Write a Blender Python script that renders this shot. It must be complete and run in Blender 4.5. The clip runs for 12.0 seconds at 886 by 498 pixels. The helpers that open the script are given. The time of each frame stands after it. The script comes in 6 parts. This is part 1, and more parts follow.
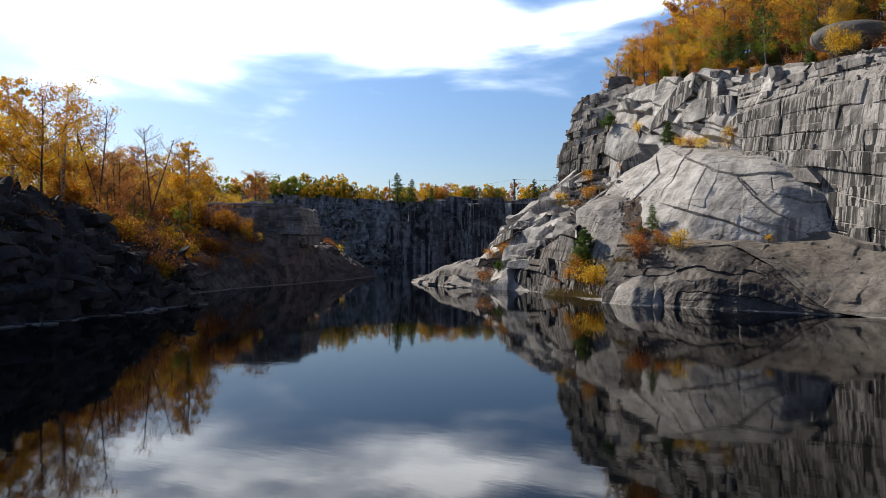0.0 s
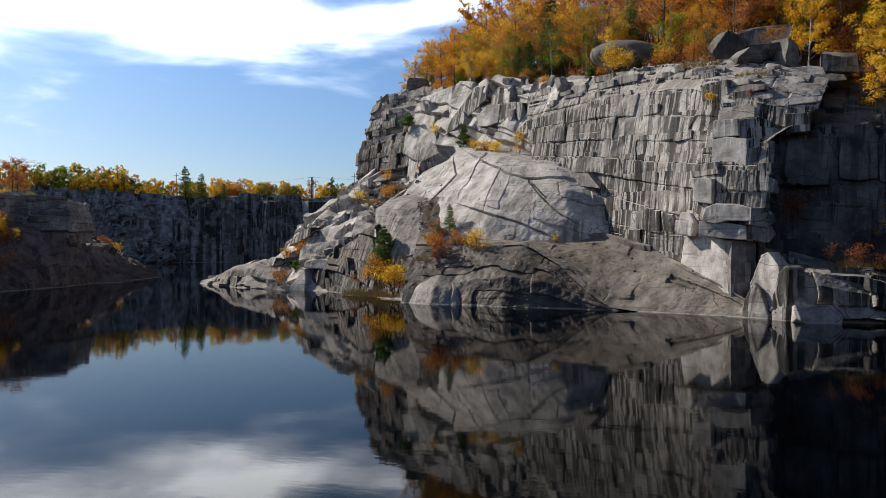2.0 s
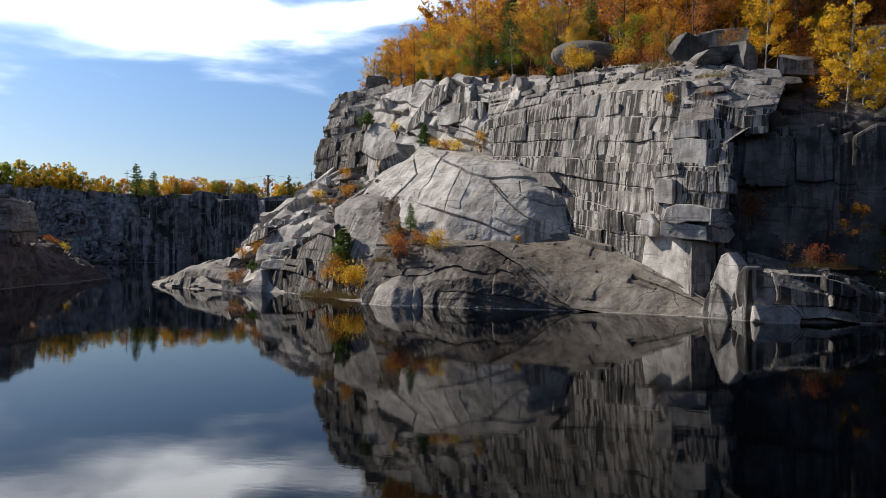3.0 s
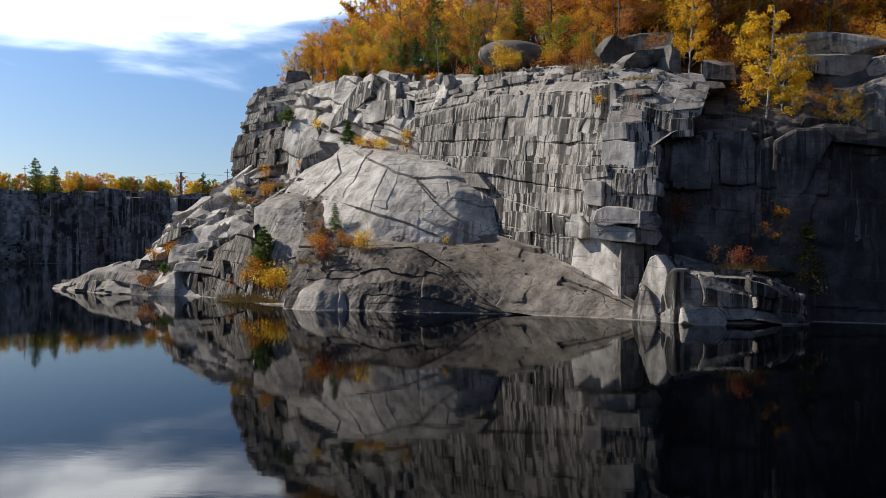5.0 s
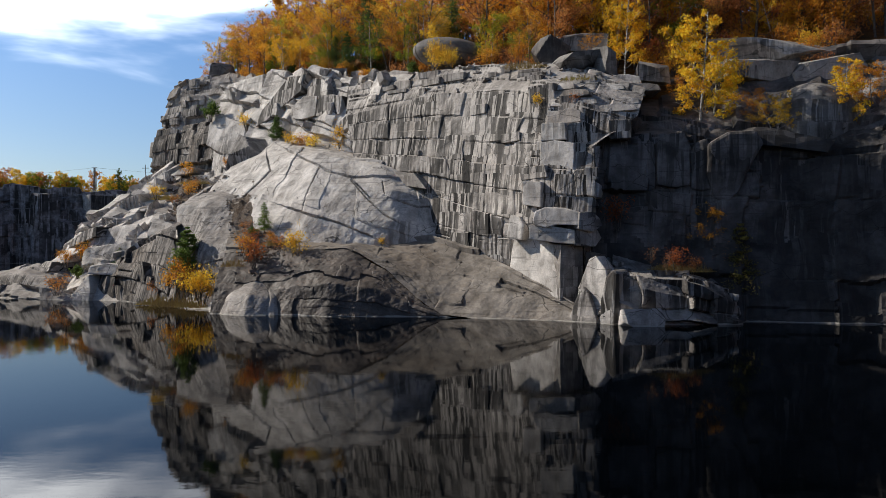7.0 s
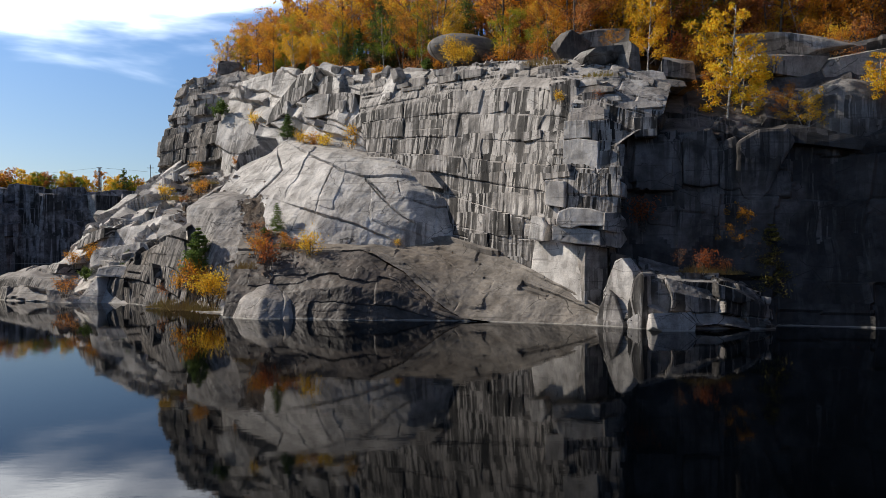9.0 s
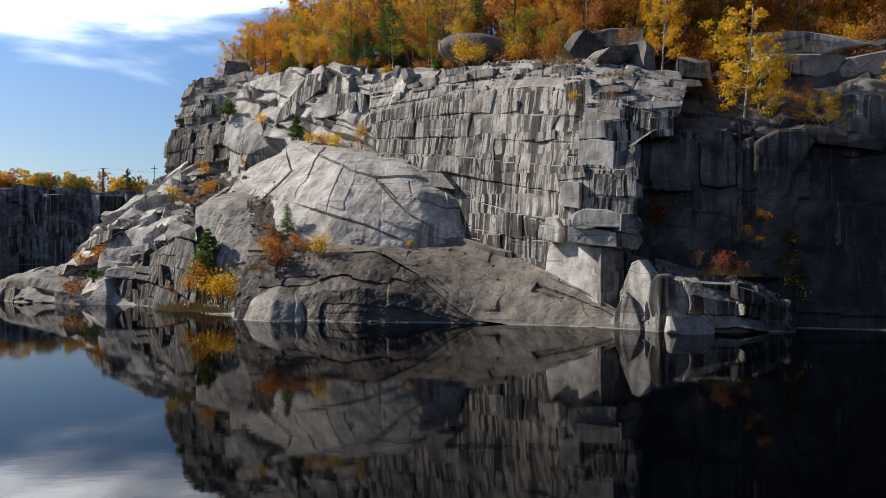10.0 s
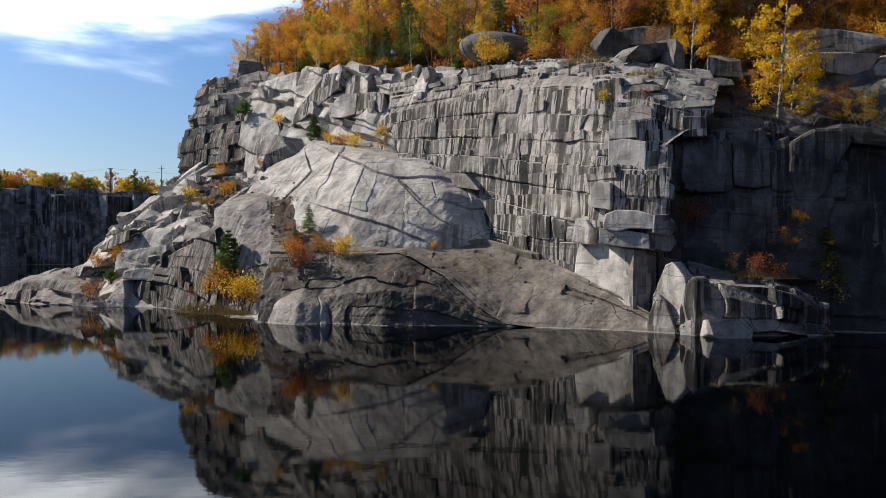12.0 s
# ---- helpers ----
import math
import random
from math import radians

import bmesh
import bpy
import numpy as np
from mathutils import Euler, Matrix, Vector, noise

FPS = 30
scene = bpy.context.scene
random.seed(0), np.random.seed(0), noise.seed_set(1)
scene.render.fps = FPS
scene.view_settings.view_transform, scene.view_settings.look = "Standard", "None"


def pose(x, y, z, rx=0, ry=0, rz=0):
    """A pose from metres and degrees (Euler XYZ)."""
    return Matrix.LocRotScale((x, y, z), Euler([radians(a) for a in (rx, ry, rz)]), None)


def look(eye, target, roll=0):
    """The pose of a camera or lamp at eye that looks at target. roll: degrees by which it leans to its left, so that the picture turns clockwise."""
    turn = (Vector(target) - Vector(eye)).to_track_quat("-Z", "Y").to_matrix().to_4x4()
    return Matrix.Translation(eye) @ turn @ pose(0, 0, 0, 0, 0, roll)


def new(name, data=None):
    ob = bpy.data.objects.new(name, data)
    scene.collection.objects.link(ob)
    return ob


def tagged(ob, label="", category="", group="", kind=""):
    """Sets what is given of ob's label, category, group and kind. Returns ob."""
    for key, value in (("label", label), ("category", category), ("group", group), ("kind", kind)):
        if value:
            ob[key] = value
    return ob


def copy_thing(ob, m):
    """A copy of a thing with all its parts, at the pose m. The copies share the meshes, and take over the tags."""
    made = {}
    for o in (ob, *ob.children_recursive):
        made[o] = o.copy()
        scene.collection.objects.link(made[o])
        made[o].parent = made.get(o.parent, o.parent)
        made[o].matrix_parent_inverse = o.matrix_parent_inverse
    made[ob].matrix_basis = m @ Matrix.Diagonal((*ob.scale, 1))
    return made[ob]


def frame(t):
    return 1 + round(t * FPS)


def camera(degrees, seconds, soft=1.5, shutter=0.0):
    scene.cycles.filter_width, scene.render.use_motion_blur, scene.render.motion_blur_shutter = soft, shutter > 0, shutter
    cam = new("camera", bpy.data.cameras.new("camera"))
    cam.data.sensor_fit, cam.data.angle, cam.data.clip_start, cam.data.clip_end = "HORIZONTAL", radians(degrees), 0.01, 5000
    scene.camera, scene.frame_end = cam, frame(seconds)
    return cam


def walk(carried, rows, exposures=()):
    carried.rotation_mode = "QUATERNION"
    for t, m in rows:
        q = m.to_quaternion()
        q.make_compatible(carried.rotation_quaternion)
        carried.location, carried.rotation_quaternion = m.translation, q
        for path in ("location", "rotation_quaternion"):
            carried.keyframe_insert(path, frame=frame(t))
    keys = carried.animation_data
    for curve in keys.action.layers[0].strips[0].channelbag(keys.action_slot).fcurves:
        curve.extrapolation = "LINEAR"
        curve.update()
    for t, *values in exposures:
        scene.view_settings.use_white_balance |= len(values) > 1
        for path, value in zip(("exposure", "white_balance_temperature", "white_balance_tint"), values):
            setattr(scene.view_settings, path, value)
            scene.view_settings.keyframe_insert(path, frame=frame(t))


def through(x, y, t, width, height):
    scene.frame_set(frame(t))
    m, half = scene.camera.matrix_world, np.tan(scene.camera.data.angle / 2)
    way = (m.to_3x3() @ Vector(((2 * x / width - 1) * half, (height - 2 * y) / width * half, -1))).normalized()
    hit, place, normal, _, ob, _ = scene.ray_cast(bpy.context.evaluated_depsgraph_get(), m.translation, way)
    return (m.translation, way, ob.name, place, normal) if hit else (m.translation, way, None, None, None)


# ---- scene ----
from mathutils.bvhtree import BVHTree

cam = camera(63.85, 12.0, 0.65)
PATH = [
    (0.0, (3.139, -5.553, 5.975), (-27.855, 45.822, 6.063), -0.01),
    (0.5, (2.864, -4.966, 5.986), (-26.128, 47.564, 6.059), 0.04),
    (1.0, (2.579, -4.420, 6.001), (-22.022, 50.305, 6.048), 0.10),
    (1.5, (2.313, -3.956, 6.000), (-17.559, 52.658, 6.047), 0.13),
    (2.0, (2.033, -3.539, 6.008), (-13.376, 54.448, 6.035), 0.14),
    (2.5, (1.729, -3.070, 6.063), (-10.780, 55.611, 6.040), 0.12),
    (2.7, (1.607, -2.862, 6.090), (-10.726, 55.857, 6.063), 0.12),
    (4.3, (0.638, -1.194, 6.308), (-8.009, 58.179, 6.245), 0.10),
    (4.5, (0.516, -0.986, 6.335), (-7.771, 58.439, 6.268), 0.09),
    (5.0, (0.251, -0.470, 6.401), (-5.031, 59.297, 6.324), 0.10),
    (5.5, (0.000, -0.000, 6.500), (0.000, 60.000, 6.370), 0.10),
    (6.0, (-0.276, 0.462, 6.602), (0.661, 60.454, 6.408), 0.03),
    (6.5, (-0.564, 0.937, 6.673), (0.348, 60.930, 6.456), 0.01),
    (8.5, (-1.912, 3.005, 6.905), (-1.211, 63.000, 6.596), -0.05),
    (9.0, (-2.384, 3.464, 6.949), (-1.766, 63.460, 6.651), -0.08),
    (9.5, (-2.935, 3.858, 7.002), (-2.380, 63.855, 6.728), -0.07),
    (10.0, (-3.496, 4.183, 7.034), (-3.008, 64.180, 6.781), -0.06),
    (10.5, (-4.057, 4.474, 7.058), (-3.632, 64.473, 6.826), -0.03),
    (11.0, (-4.638, 4.750, 7.106), (-4.270, 64.749, 6.881), -0.04),
    (11.5, (-5.216, 5.023, 7.149), (-4.888, 65.021, 6.917), -0.04),
    (12.0, (-5.785, 5.305, 7.192), (-5.514, 65.304, 6.950), -0.06),
]
walk(cam, [(t, look(eye, target, roll)) for t, eye, target, roll in PATH], [(0.0, -0.03), (2.5, -0.06), (6.0, -0.03), (12.0, 0.0)])

# ---- light ----
SUN_DIR = Vector((-0.93, 0.22, 0.0)).normalized()
SUN_EL = radians(36)
sun = new("sun", bpy.data.lights.new("sun", "SUN"))
sun.data.energy, sun.data.angle, sun.data.color = 5.0, radians(0.6), (1.0, 0.93, 0.83)
sd = Vector((SUN_DIR.x * math.cos(SUN_EL), SUN_DIR.y * math.cos(SUN_EL), math.sin(SUN_EL)))
sun.matrix_world = look(sd * 300, (0, 0, 0))

world = bpy.data.worlds.new("sky")
scene.world = world
world.use_nodes = True


class Nodes:
    """Short hand for building a node tree."""

    def __init__(self, tree):
        self.tree = tree
        tree.nodes.clear()

    def add(self, kind, **sets):
        n = self.tree.nodes.new(kind)
        for k, v in sets.items():
            if k in ("operation", "data_type", "blend_type", "noise_dimensions", "feature", "sky_type", "distribution"):
                if k == "operation":
                    n.operation = v
                elif k == "data_type":
                    n.data_type = v
                elif k == "blend_type":
                    n.blend_type = v
                elif k == "feature":
                    n.feature = v
                elif k == "noise_dimensions":
                    n.noise_dimensions = v
        return n

    def put(self, socket, value):
        if isinstance(value, bpy.types.NodeSocket):
            self.tree.links.new(value, socket)
        elif value is not None:
            socket.default_value = value

    def math(self, op, a, b=None, clamp=False):
        n = self.add("ShaderNodeMath", operation=op)
        n.use_clamp = clamp
        self.put(n.inputs[0], a)
        if b is not None:
            self.put(n.inputs[1], b)
        return n.outputs[0]

    def ramp(self, fac, stops):
        n = self.add("ShaderNodeValToRGB")
        e = n.color_ramp.elements
        while len(e) < len(stops):
            e.new(0.5)
        for el, (p, c) in zip(e, stops):
            el.position = p
            el.color = (c, c, c, 1) if isinstance(c, (int, float)) else (*c, 1)
        self.put(n.inputs[0], fac)
        return n.outputs[0]

    def mix(self, fac, a, b, blend="MIX"):
        n = self.add("ShaderNodeMix", data_type="RGBA", blend_type=blend)
        self.put(n.inputs[0], fac)
        self.put(n.inputs[6], (*a, 1) if isinstance(a, tuple) else a)
        self.put(n.inputs[7], (*b, 1) if isinstance(b, tuple) else b)
        return n.outputs[2]

    def noise(self, vec, scale, detail=4.0, rough=0.55, distort=0.0):
        n = self.add("ShaderNodeTexNoise")
        self.put(n.inputs["Vector"], vec)
        n.inputs["Scale"].default_value = scale
        n.inputs["Detail"].default_value = detail
        n.inputs["Roughness"].default_value = rough
        n.inputs["Distortion"].default_value = distort
        return n.outputs[0]

    def scaled(self, vec, s):
        n = self.add("ShaderNodeVectorMath", operation="MULTIPLY")
        self.put(n.inputs[0], vec)
        n.inputs[1].default_value = s
        return n.outputs[0]


w = Nodes(world.node_tree)
sky = w.add("ShaderNodeTexSky")
sky.sky_type, sky.sun_disc = "NISHITA", False
sky.sun_elevation, sky.sun_rotation = SUN_EL, math.atan2(SUN_DIR.x, SUN_DIR.y)
sky.altitude, sky.air_density, sky.dust_density, sky.ozone_density = 150, 1.0, 1.3, 1.8
direction = w.add("ShaderNodeTexCoord").outputs["Generated"]
xyz = w.add("ShaderNodeSeparateXYZ")
w.put(xyz.inputs[0], direction)
az = w.math("ARCTAN2", xyz.outputs[0], xyz.outputs[1])
el = w.math("ARCSINE", xyz.outputs[2])
comb = w.add("ShaderNodeCombineXYZ")
w.put(comb.inputs[0], w.math("MULTIPLY", az, 1.6))
w.put(comb.inputs[1], w.math("MULTIPLY", el, 6.0))
ragged = w.noise(comb.outputs[0], 2.0, 5, 0.5, 0.3)
wisp = w.noise(comb.outputs[0], 6.0, 5, 0.6, 0.8)
# a long bank of cloud whose lower rim climbs to the right
rim = w.math("ADD", w.math("MULTIPLY", az, 0.13), 0.31)
over = w.math("ADD", w.math("SUBTRACT", el, rim), w.math("MULTIPLY", w.math("SUBTRACT", ragged, 0.5), 0.34))
under = w.math("ADD", w.math("SUBTRACT", 0.40, el), w.math("MULTIPLY", w.math("SUBTRACT", ragged, 0.5), 0.3))
bank = w.math("MULTIPLY", w.ramp(w.math("ADD", w.math("MULTIPLY", over, 6.0), 0.35), [(0.25, 0.0), (0.95, 1.0)]), w.ramp(w.math("MULTIPLY", under, 8.0), [(0.0, 0.0), (0.8, 1.0)]))
thin = w.ramp(wisp, [(0.64, 0.0), (0.84, 0.25)])
low = w.ramp(el, [(0.02, 0.0), (0.16, 1.0)])
bank = w.math("MULTIPLY", bank, w.math("MULTIPLY", w.ramp(w.math("ADD", az, 2.0), [(0.88, 0.25), (1.0, 1.0)]), w.ramp(w.math("ADD", az, 1.0), [(0.68, 1.0), (0.84, 0.3)])))
cover = w.math("MAXIMUM", bank, w.math("MULTIPLY", thin, low))
bg_sky = w.add("ShaderNodeBackground")
tone = w.ramp(el, [(0.0, (1.10, 1.12, 1.15)), (0.15, (0.94, 1.12, 1.34)), (0.35, (0.82, 1.20, 1.64)), (0.8, (0.36, 0.36, 0.37))])
w.put(bg_sky.inputs[0], w.mix(1.0, sky.outputs[0], tone, "MULTIPLY"))
bg_sky.inputs[1].default_value = 0.092
bg_cloud = w.add("ShaderNodeBackground")
bg_cloud.inputs[0].default_value = (0.93, 0.96, 1.0, 1)
bg_cloud.inputs[1].default_value = 5.0
blend = w.add("ShaderNodeMixShader")
w.put(blend.inputs[0], w.math("POWER", cover, 2.1))
w.tree.links.new(bg_sky.outputs[0], blend.inputs[1])
w.tree.links.new(bg_cloud.outputs[0], blend.inputs[2])
out = w.add("ShaderNodeOutputWorld")
w.tree.links.new(blend.outputs[0], out.inputs[0])

# ---- materials ----
def material(name):
    m = bpy.data.materials.new(name)
    m.use_nodes = True
    n = Nodes(m.node_tree)
    out = n.add("ShaderNodeOutputMaterial")
    return m, n, out


def finish(n, out, color, rough=0.8, bump=None, strength=0.4, distance=0.05, spec=0.4):
    b = n.add("ShaderNodeBsdfPrincipled")
    n.put(b.inputs["Base Color"], color)
    n.put(b.inputs["Roughness"], rough)
    b.inputs["Specular IOR Level"].default_value = spec
    if bump is not None:
        bn = n.add("ShaderNodeBump")
        bn.inputs["Strength"].default_value = strength
        bn.inputs["Distance"].default_value = distance
        n.put(bn.inputs["Height"], bump)
        n.tree.links.new(bn.outputs[0], b.inputs["Normal"])
    n.tree.links.new(b.outputs[0], out.inputs[0])
    return b


def granite(name, light, dark, streak=0.5, stain=0.3, rust=0.15, rough=0.85, spread_runs=0.5, face=30, size=1.0, flute=0.0, relief=0.5, course=2.1):
    """Quarried granite: grain, weather patches, run-off streaks that start anew at each course, drill flutes,
    bedding lines, hairline joints and a bleached band at the water."""
    m, n, out = material(name)
    geo = n.add("ShaderNodeNewGeometry")
    pos = geo.outputs["Position"]
    rnd = n.add("ShaderNodeObjectInfo").outputs["Random"]
    up = n.add("ShaderNodeSeparateXYZ")
    n.put(up.inputs[0], geo.outputs["Normal"])
    z = n.add("ShaderNodeSeparateXYZ")
    n.put(z.inputs[0], pos)
    # turned so that the first axis runs along the face; run-off is stretched along the other two
    turn = n.add("ShaderNodeVectorRotate")
    turn.rotation_type = "Z_AXIS"
    n.put(turn.inputs["Vector"], pos)
    turn.inputs["Angle"].default_value = radians(face)
    along = n.add("ShaderNodeSeparateXYZ")
    n.put(along.inputs[0], turn.outputs[0])
    sway = n.noise(pos, 0.35, 3, 0.5)
    level = n.math("FLOOR", n.math("ADD", n.math("DIVIDE", z.outputs[2], course), n.math("ADD", n.math("MULTIPLY", along.outputs[0], 0.035), n.math("MULTIPLY", sway, 0.8))))
    lane = n.add("ShaderNodeCombineXYZ")
    n.put(lane.inputs[0], n.math("ADD", along.outputs[0], n.math("MULTIPLY", sway, 0.5)))
    n.put(lane.inputs[1], n.math("MULTIPLY", along.outputs[1], 0.06))
    n.put(lane.inputs[2], n.math("ADD", n.math("MULTIPLY", z.outputs[2], 0.05), n.math("MULTIPLY", level, 3.7)))
    through_run = n.add("ShaderNodeCombineXYZ")
    n.put(through_run.inputs[0], n.math("ADD", along.outputs[0], n.math("MULTIPLY", sway, 0.9)))
    n.put(through_run.inputs[1], n.math("MULTIPLY", along.outputs[1], 0.06))
    n.put(through_run.inputs[2], n.math("MULTIPLY", z.outputs[2], 0.045))
    s1 = n.noise(through_run.outputs[0], 0.9 * size, 4, 0.65)
    fade = n.noise(lane.outputs[0], 0.8 * size, 2, 0.5)
    s2 = n.noise(lane.outputs[0], 2.3 * size, 3, 0.62)
    amount = n.add("ShaderNodeCombineXYZ")
    n.put(amount.inputs[0], n.math("MULTIPLY", along.outputs[0], 0.17))
    n.put(amount.inputs[1], n.math("MULTIPLY", along.outputs[1], 0.12))
    n.put(amount.inputs[2], n.math("ADD", n.math("MULTIPLY", z.outputs[2], 0.16), n.math("MULTIPLY", level, 0.21)))
    where = n.noise(amount.outputs[0], 1.0, 3, 0.6)
    patch = n.noise(pos, 0.4, 7, 0.62, 0.2)
    broad = n.noise(pos, 0.13, 4, 0.6, 0.3)
    grain = n.noise(pos, 6.0, 6, 0.72)
    bed = n.noise(n.scaled(pos, (0.12, 0.12, 2.6)), 1.2, 4, 0.6, 0.2)
    base = n.mix(n.ramp(patch, [(0.36, 0.0), (0.60, 1.0)]), dark, light)
    base = n.mix(n.math("MULTIPLY", n.ramp(broad, [(0.45, 0.0), (0.66, 1.0)]), rust), base, (0.30, 0.21, 0.13))
    wide = n.ramp(s1, [(0.40, 0.9), (0.46, 0.0)])
    thin = n.math("MULTIPLY", n.ramp(s2, [(0.485, 1.0), (0.53, 0.0)]), n.ramp(fade, [(0.42, 1.0), (0.64, 0.6)]))
    runs = n.math("MULTIPLY", n.math("MAXIMUM", wide, thin), n.ramp(where, [(spread_runs - 0.10, 1.0), (spread_runs + 0.06, 0.08)]))
    runs = n.math("MULTIPLY", runs, n.ramp(up.outputs[2], [(0.45, 1.0), (0.75, 0.1)]))
    base = n.mix(n.math("MULTIPLY", runs, streak), base, (0.014, 0.0125, 0.011))
    base = n.mix(n.math("MULTIPLY", n.ramp(bed, [(0.34, 1.0), (0.40, 0.0)]), stain), base, n.mix(0.75, base, (0.04, 0.036, 0.032)))
    base = n.mix(n.math("MULTIPLY", n.ramp(grain, [(0.40, 1.0), (0.60, 0.0)]), 0.32), base, n.mix(0.6, base, (0.03, 0.028, 0.026)))
    grime = n.noise(n.scaled(pos, (1.0, 1.0, 0.35)), 0.6, 8, 0.68, 0.5)
    base = n.mix(n.math("MULTIPLY", n.ramp(grime, [(0.40, 1.0), (0.52, 0.0)]), stain), base, n.mix(0.6, base, (0.06, 0.052, 0.045)))
    tint = n.mix(n.math("MULTIPLY", rnd, 0.25), base, n.mix(0.5, base, (0.1, 0.093, 0.086)))
    # hairline joints at two sizes
    bent = n.add("ShaderNodeVectorMath", operation="ADD")
    n.put(bent.inputs[0], n.scaled(pos, (0.22, 0.22, 0.42)))
    n.put(bent.inputs[1], n.scaled(n.noise(pos, 0.4, 3, 0.6), (0.5, 0.5, 0.3)))
    for many, width, much in ((1.0, 0.011, 0.75), (2.7, 0.012, 0.3)):
        vor = n.add("ShaderNodeTexVoronoi", feature="DISTANCE_TO_EDGE")
        n.put(vor.inputs["Vector"], bent.outputs[0])
        vor.inputs["Scale"].default_value = many
        line = n.math("MULTIPLY", n.ramp(vor.outputs["Distance"], [(width * 0.4, 1.0), (width, 0.0)]), n.math("MULTIPLY", n.ramp(n.noise(pos, 0.3, 3, 0.6), [(0.47, 0.0), (0.56, 1.0)]), much))
        tint = n.mix(line, tint, (0.02, 0.018, 0.016))
    litter = n.math("MULTIPLY", n.ramp(up.outputs[2], [(0.72, 0.0), (0.93, 1.0)]), n.ramp(patch, [(0.48, 0.0), (0.62, 0.45)]))
    tint = n.mix(litter, tint, (0.10, 0.075, 0.05))
    band = n.math("LESS_THAN", n.math("ADD", z.outputs[2], n.math("MULTIPLY", n.math("SUBTRACT", patch, 0.5), 0.5)), 0.10)
    tint = n.mix(n.math("MULTIPLY", band, 0.6), tint, (0.42, 0.39, 0.34))
    chip = n.noise(pos, 1.1, 8, 0.58, 0.3)
    height = n.math("ADD", n.math("MULTIPLY", chip, relief), n.math("MULTIPLY", n.math("MULTIPLY", s2, n.ramp(up.outputs[2], [(0.4, 1.0), (0.7, 0.0)])), flute))
    finish(n, out, tint, rough, height, 0.8, 0.16, 0.25)
    return m


GRANITE = granite("granite", (0.52, 0.478, 0.435), (0.27, 0.24, 0.213), 0.9, 0.6, 0.15, 0.85, 0.50, flute=0.5)
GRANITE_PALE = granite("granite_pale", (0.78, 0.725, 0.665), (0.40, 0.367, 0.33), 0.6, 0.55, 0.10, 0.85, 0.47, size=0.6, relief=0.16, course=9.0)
GRANITE_STREAKED = granite("granite_streaked", (0.58, 0.53, 0.48), (0.31, 0.28, 0.25), 1.0, 0.4, 0.12, 0.85, 0.68, flute=0.8, relief=0.4)
GRANITE_SIDE = granite("granite_stained_brown", (0.40, 0.36, 0.32), (0.13, 0.112, 0.097), 0.97, 0.6, 0.25, 0.85, 0.66, flute=1.2)
# mid grey, toned down to carry the tree shade on the brow boulders
GRANITE_MID = granite("granite_weathered", (0.30, 0.28, 0.26), (0.13, 0.12, 0.11), 0.8, 0.5, 0.15)
GRANITE_SHELF = granite("granite_shelf", (0.46, 0.428, 0.395), (0.13, 0.118, 0.108), 1.0, 0.6, 0.12, 0.85, 0.62, 0, flute=0.8, course=6.0)
# wet stain, with the weak light on slab and gap darkened in
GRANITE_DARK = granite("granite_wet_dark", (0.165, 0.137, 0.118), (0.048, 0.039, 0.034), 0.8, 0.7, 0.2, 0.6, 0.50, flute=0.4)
# the shade of the recess is put into these two granite colours
GRANITE_SHADE_BLACK = granite("granite_seepage_black", (0.085, 0.078, 0.076), (0.009, 0.0085, 0.0085), 1.0, 0.6, 0.02, 0.75, 0.55, 10, 0.6)
GRANITE_SHADE_GREY = granite("granite_seepage_grey", (0.20, 0.178, 0.168), (0.035, 0.031, 0.029), 1.0, 0.6, 0.05, 0.7, 0.60, 10, 0.7, flute=0.6, relief=0.4, course=7.0)
# the bank's warm shade and a slight haze lift are in this colour
GRANITE_FAR = granite("granite_waste_dark", (0.27, 0.21, 0.19), (0.10, 0.076, 0.069), 0.7, 0.5, 0.12)
# darkened so that the heap's shade comes out deeper
GRANITE_WASTE_SHADED = granite("granite_waste_heap", (0.13, 0.10, 0.088), (0.042, 0.032, 0.029), 0.7, 0.5, 0.12)
GRANITE_RIM = granite("granite_rim", (0.48, 0.44, 0.43), (0.14, 0.128, 0.125), 0.97, 0.6, 0.06, 0.85, 0.58, -27, 0.22, flute=0.8, course=14.0)
GRANITE_GRIT = granite("granite_gritty", (0.33, 0.292, 0.25), (0.14, 0.12, 0.10), 0.4, 0.5, 0.2, 0.9, 0.4, relief=0.4)


def make_ground():
    m, n, out = material("forest_floor")
    pos = n.add("ShaderNodeNewGeometry").outputs["Position"]
    a = n.noise(pos, 0.5, 6, 0.65)
    b = n.noise(pos, 6.0, 5, 0.7)
    c = n.mix(n.ramp(a, [(0.35, 0.0), (0.65, 1.0)]), (0.055, 0.038, 0.022), (0.17, 0.085, 0.03))
    c = n.mix(n.ramp(b, [(0.45, 0.0), (0.7, 0.7)]), c, (0.06, 0.055, 0.03))
    finish(n, out, c, 0.95, b, 0.6, 0.2, 0.1)
    return m


FLOOR = make_ground()


def make_water():
    m, n, out = material("quarry_water")
    pos = n.add("ShaderNodeNewGeometry").outputs["Position"]
    broad = n.noise(n.scaled(pos, (0.05, 0.12, 1.0)), 1.0, 3, 0.5)
    ripple = n.noise(n.scaled(pos, (1.0, 2.2, 1.0)), 1.1, 3, 0.5)
    h = n.math("MULTIPLY", ripple, n.ramp(broad, [(0.35, 0.25), (0.65, 1.0)]))
    b = finish(n, out, (0.0004, 0.0008, 0.0014, 1), 0.035, h, 0.04, 0.05, 0.5)
    b.inputs["IOR"].default_value = 1.178
    return m


WATER = make_water()


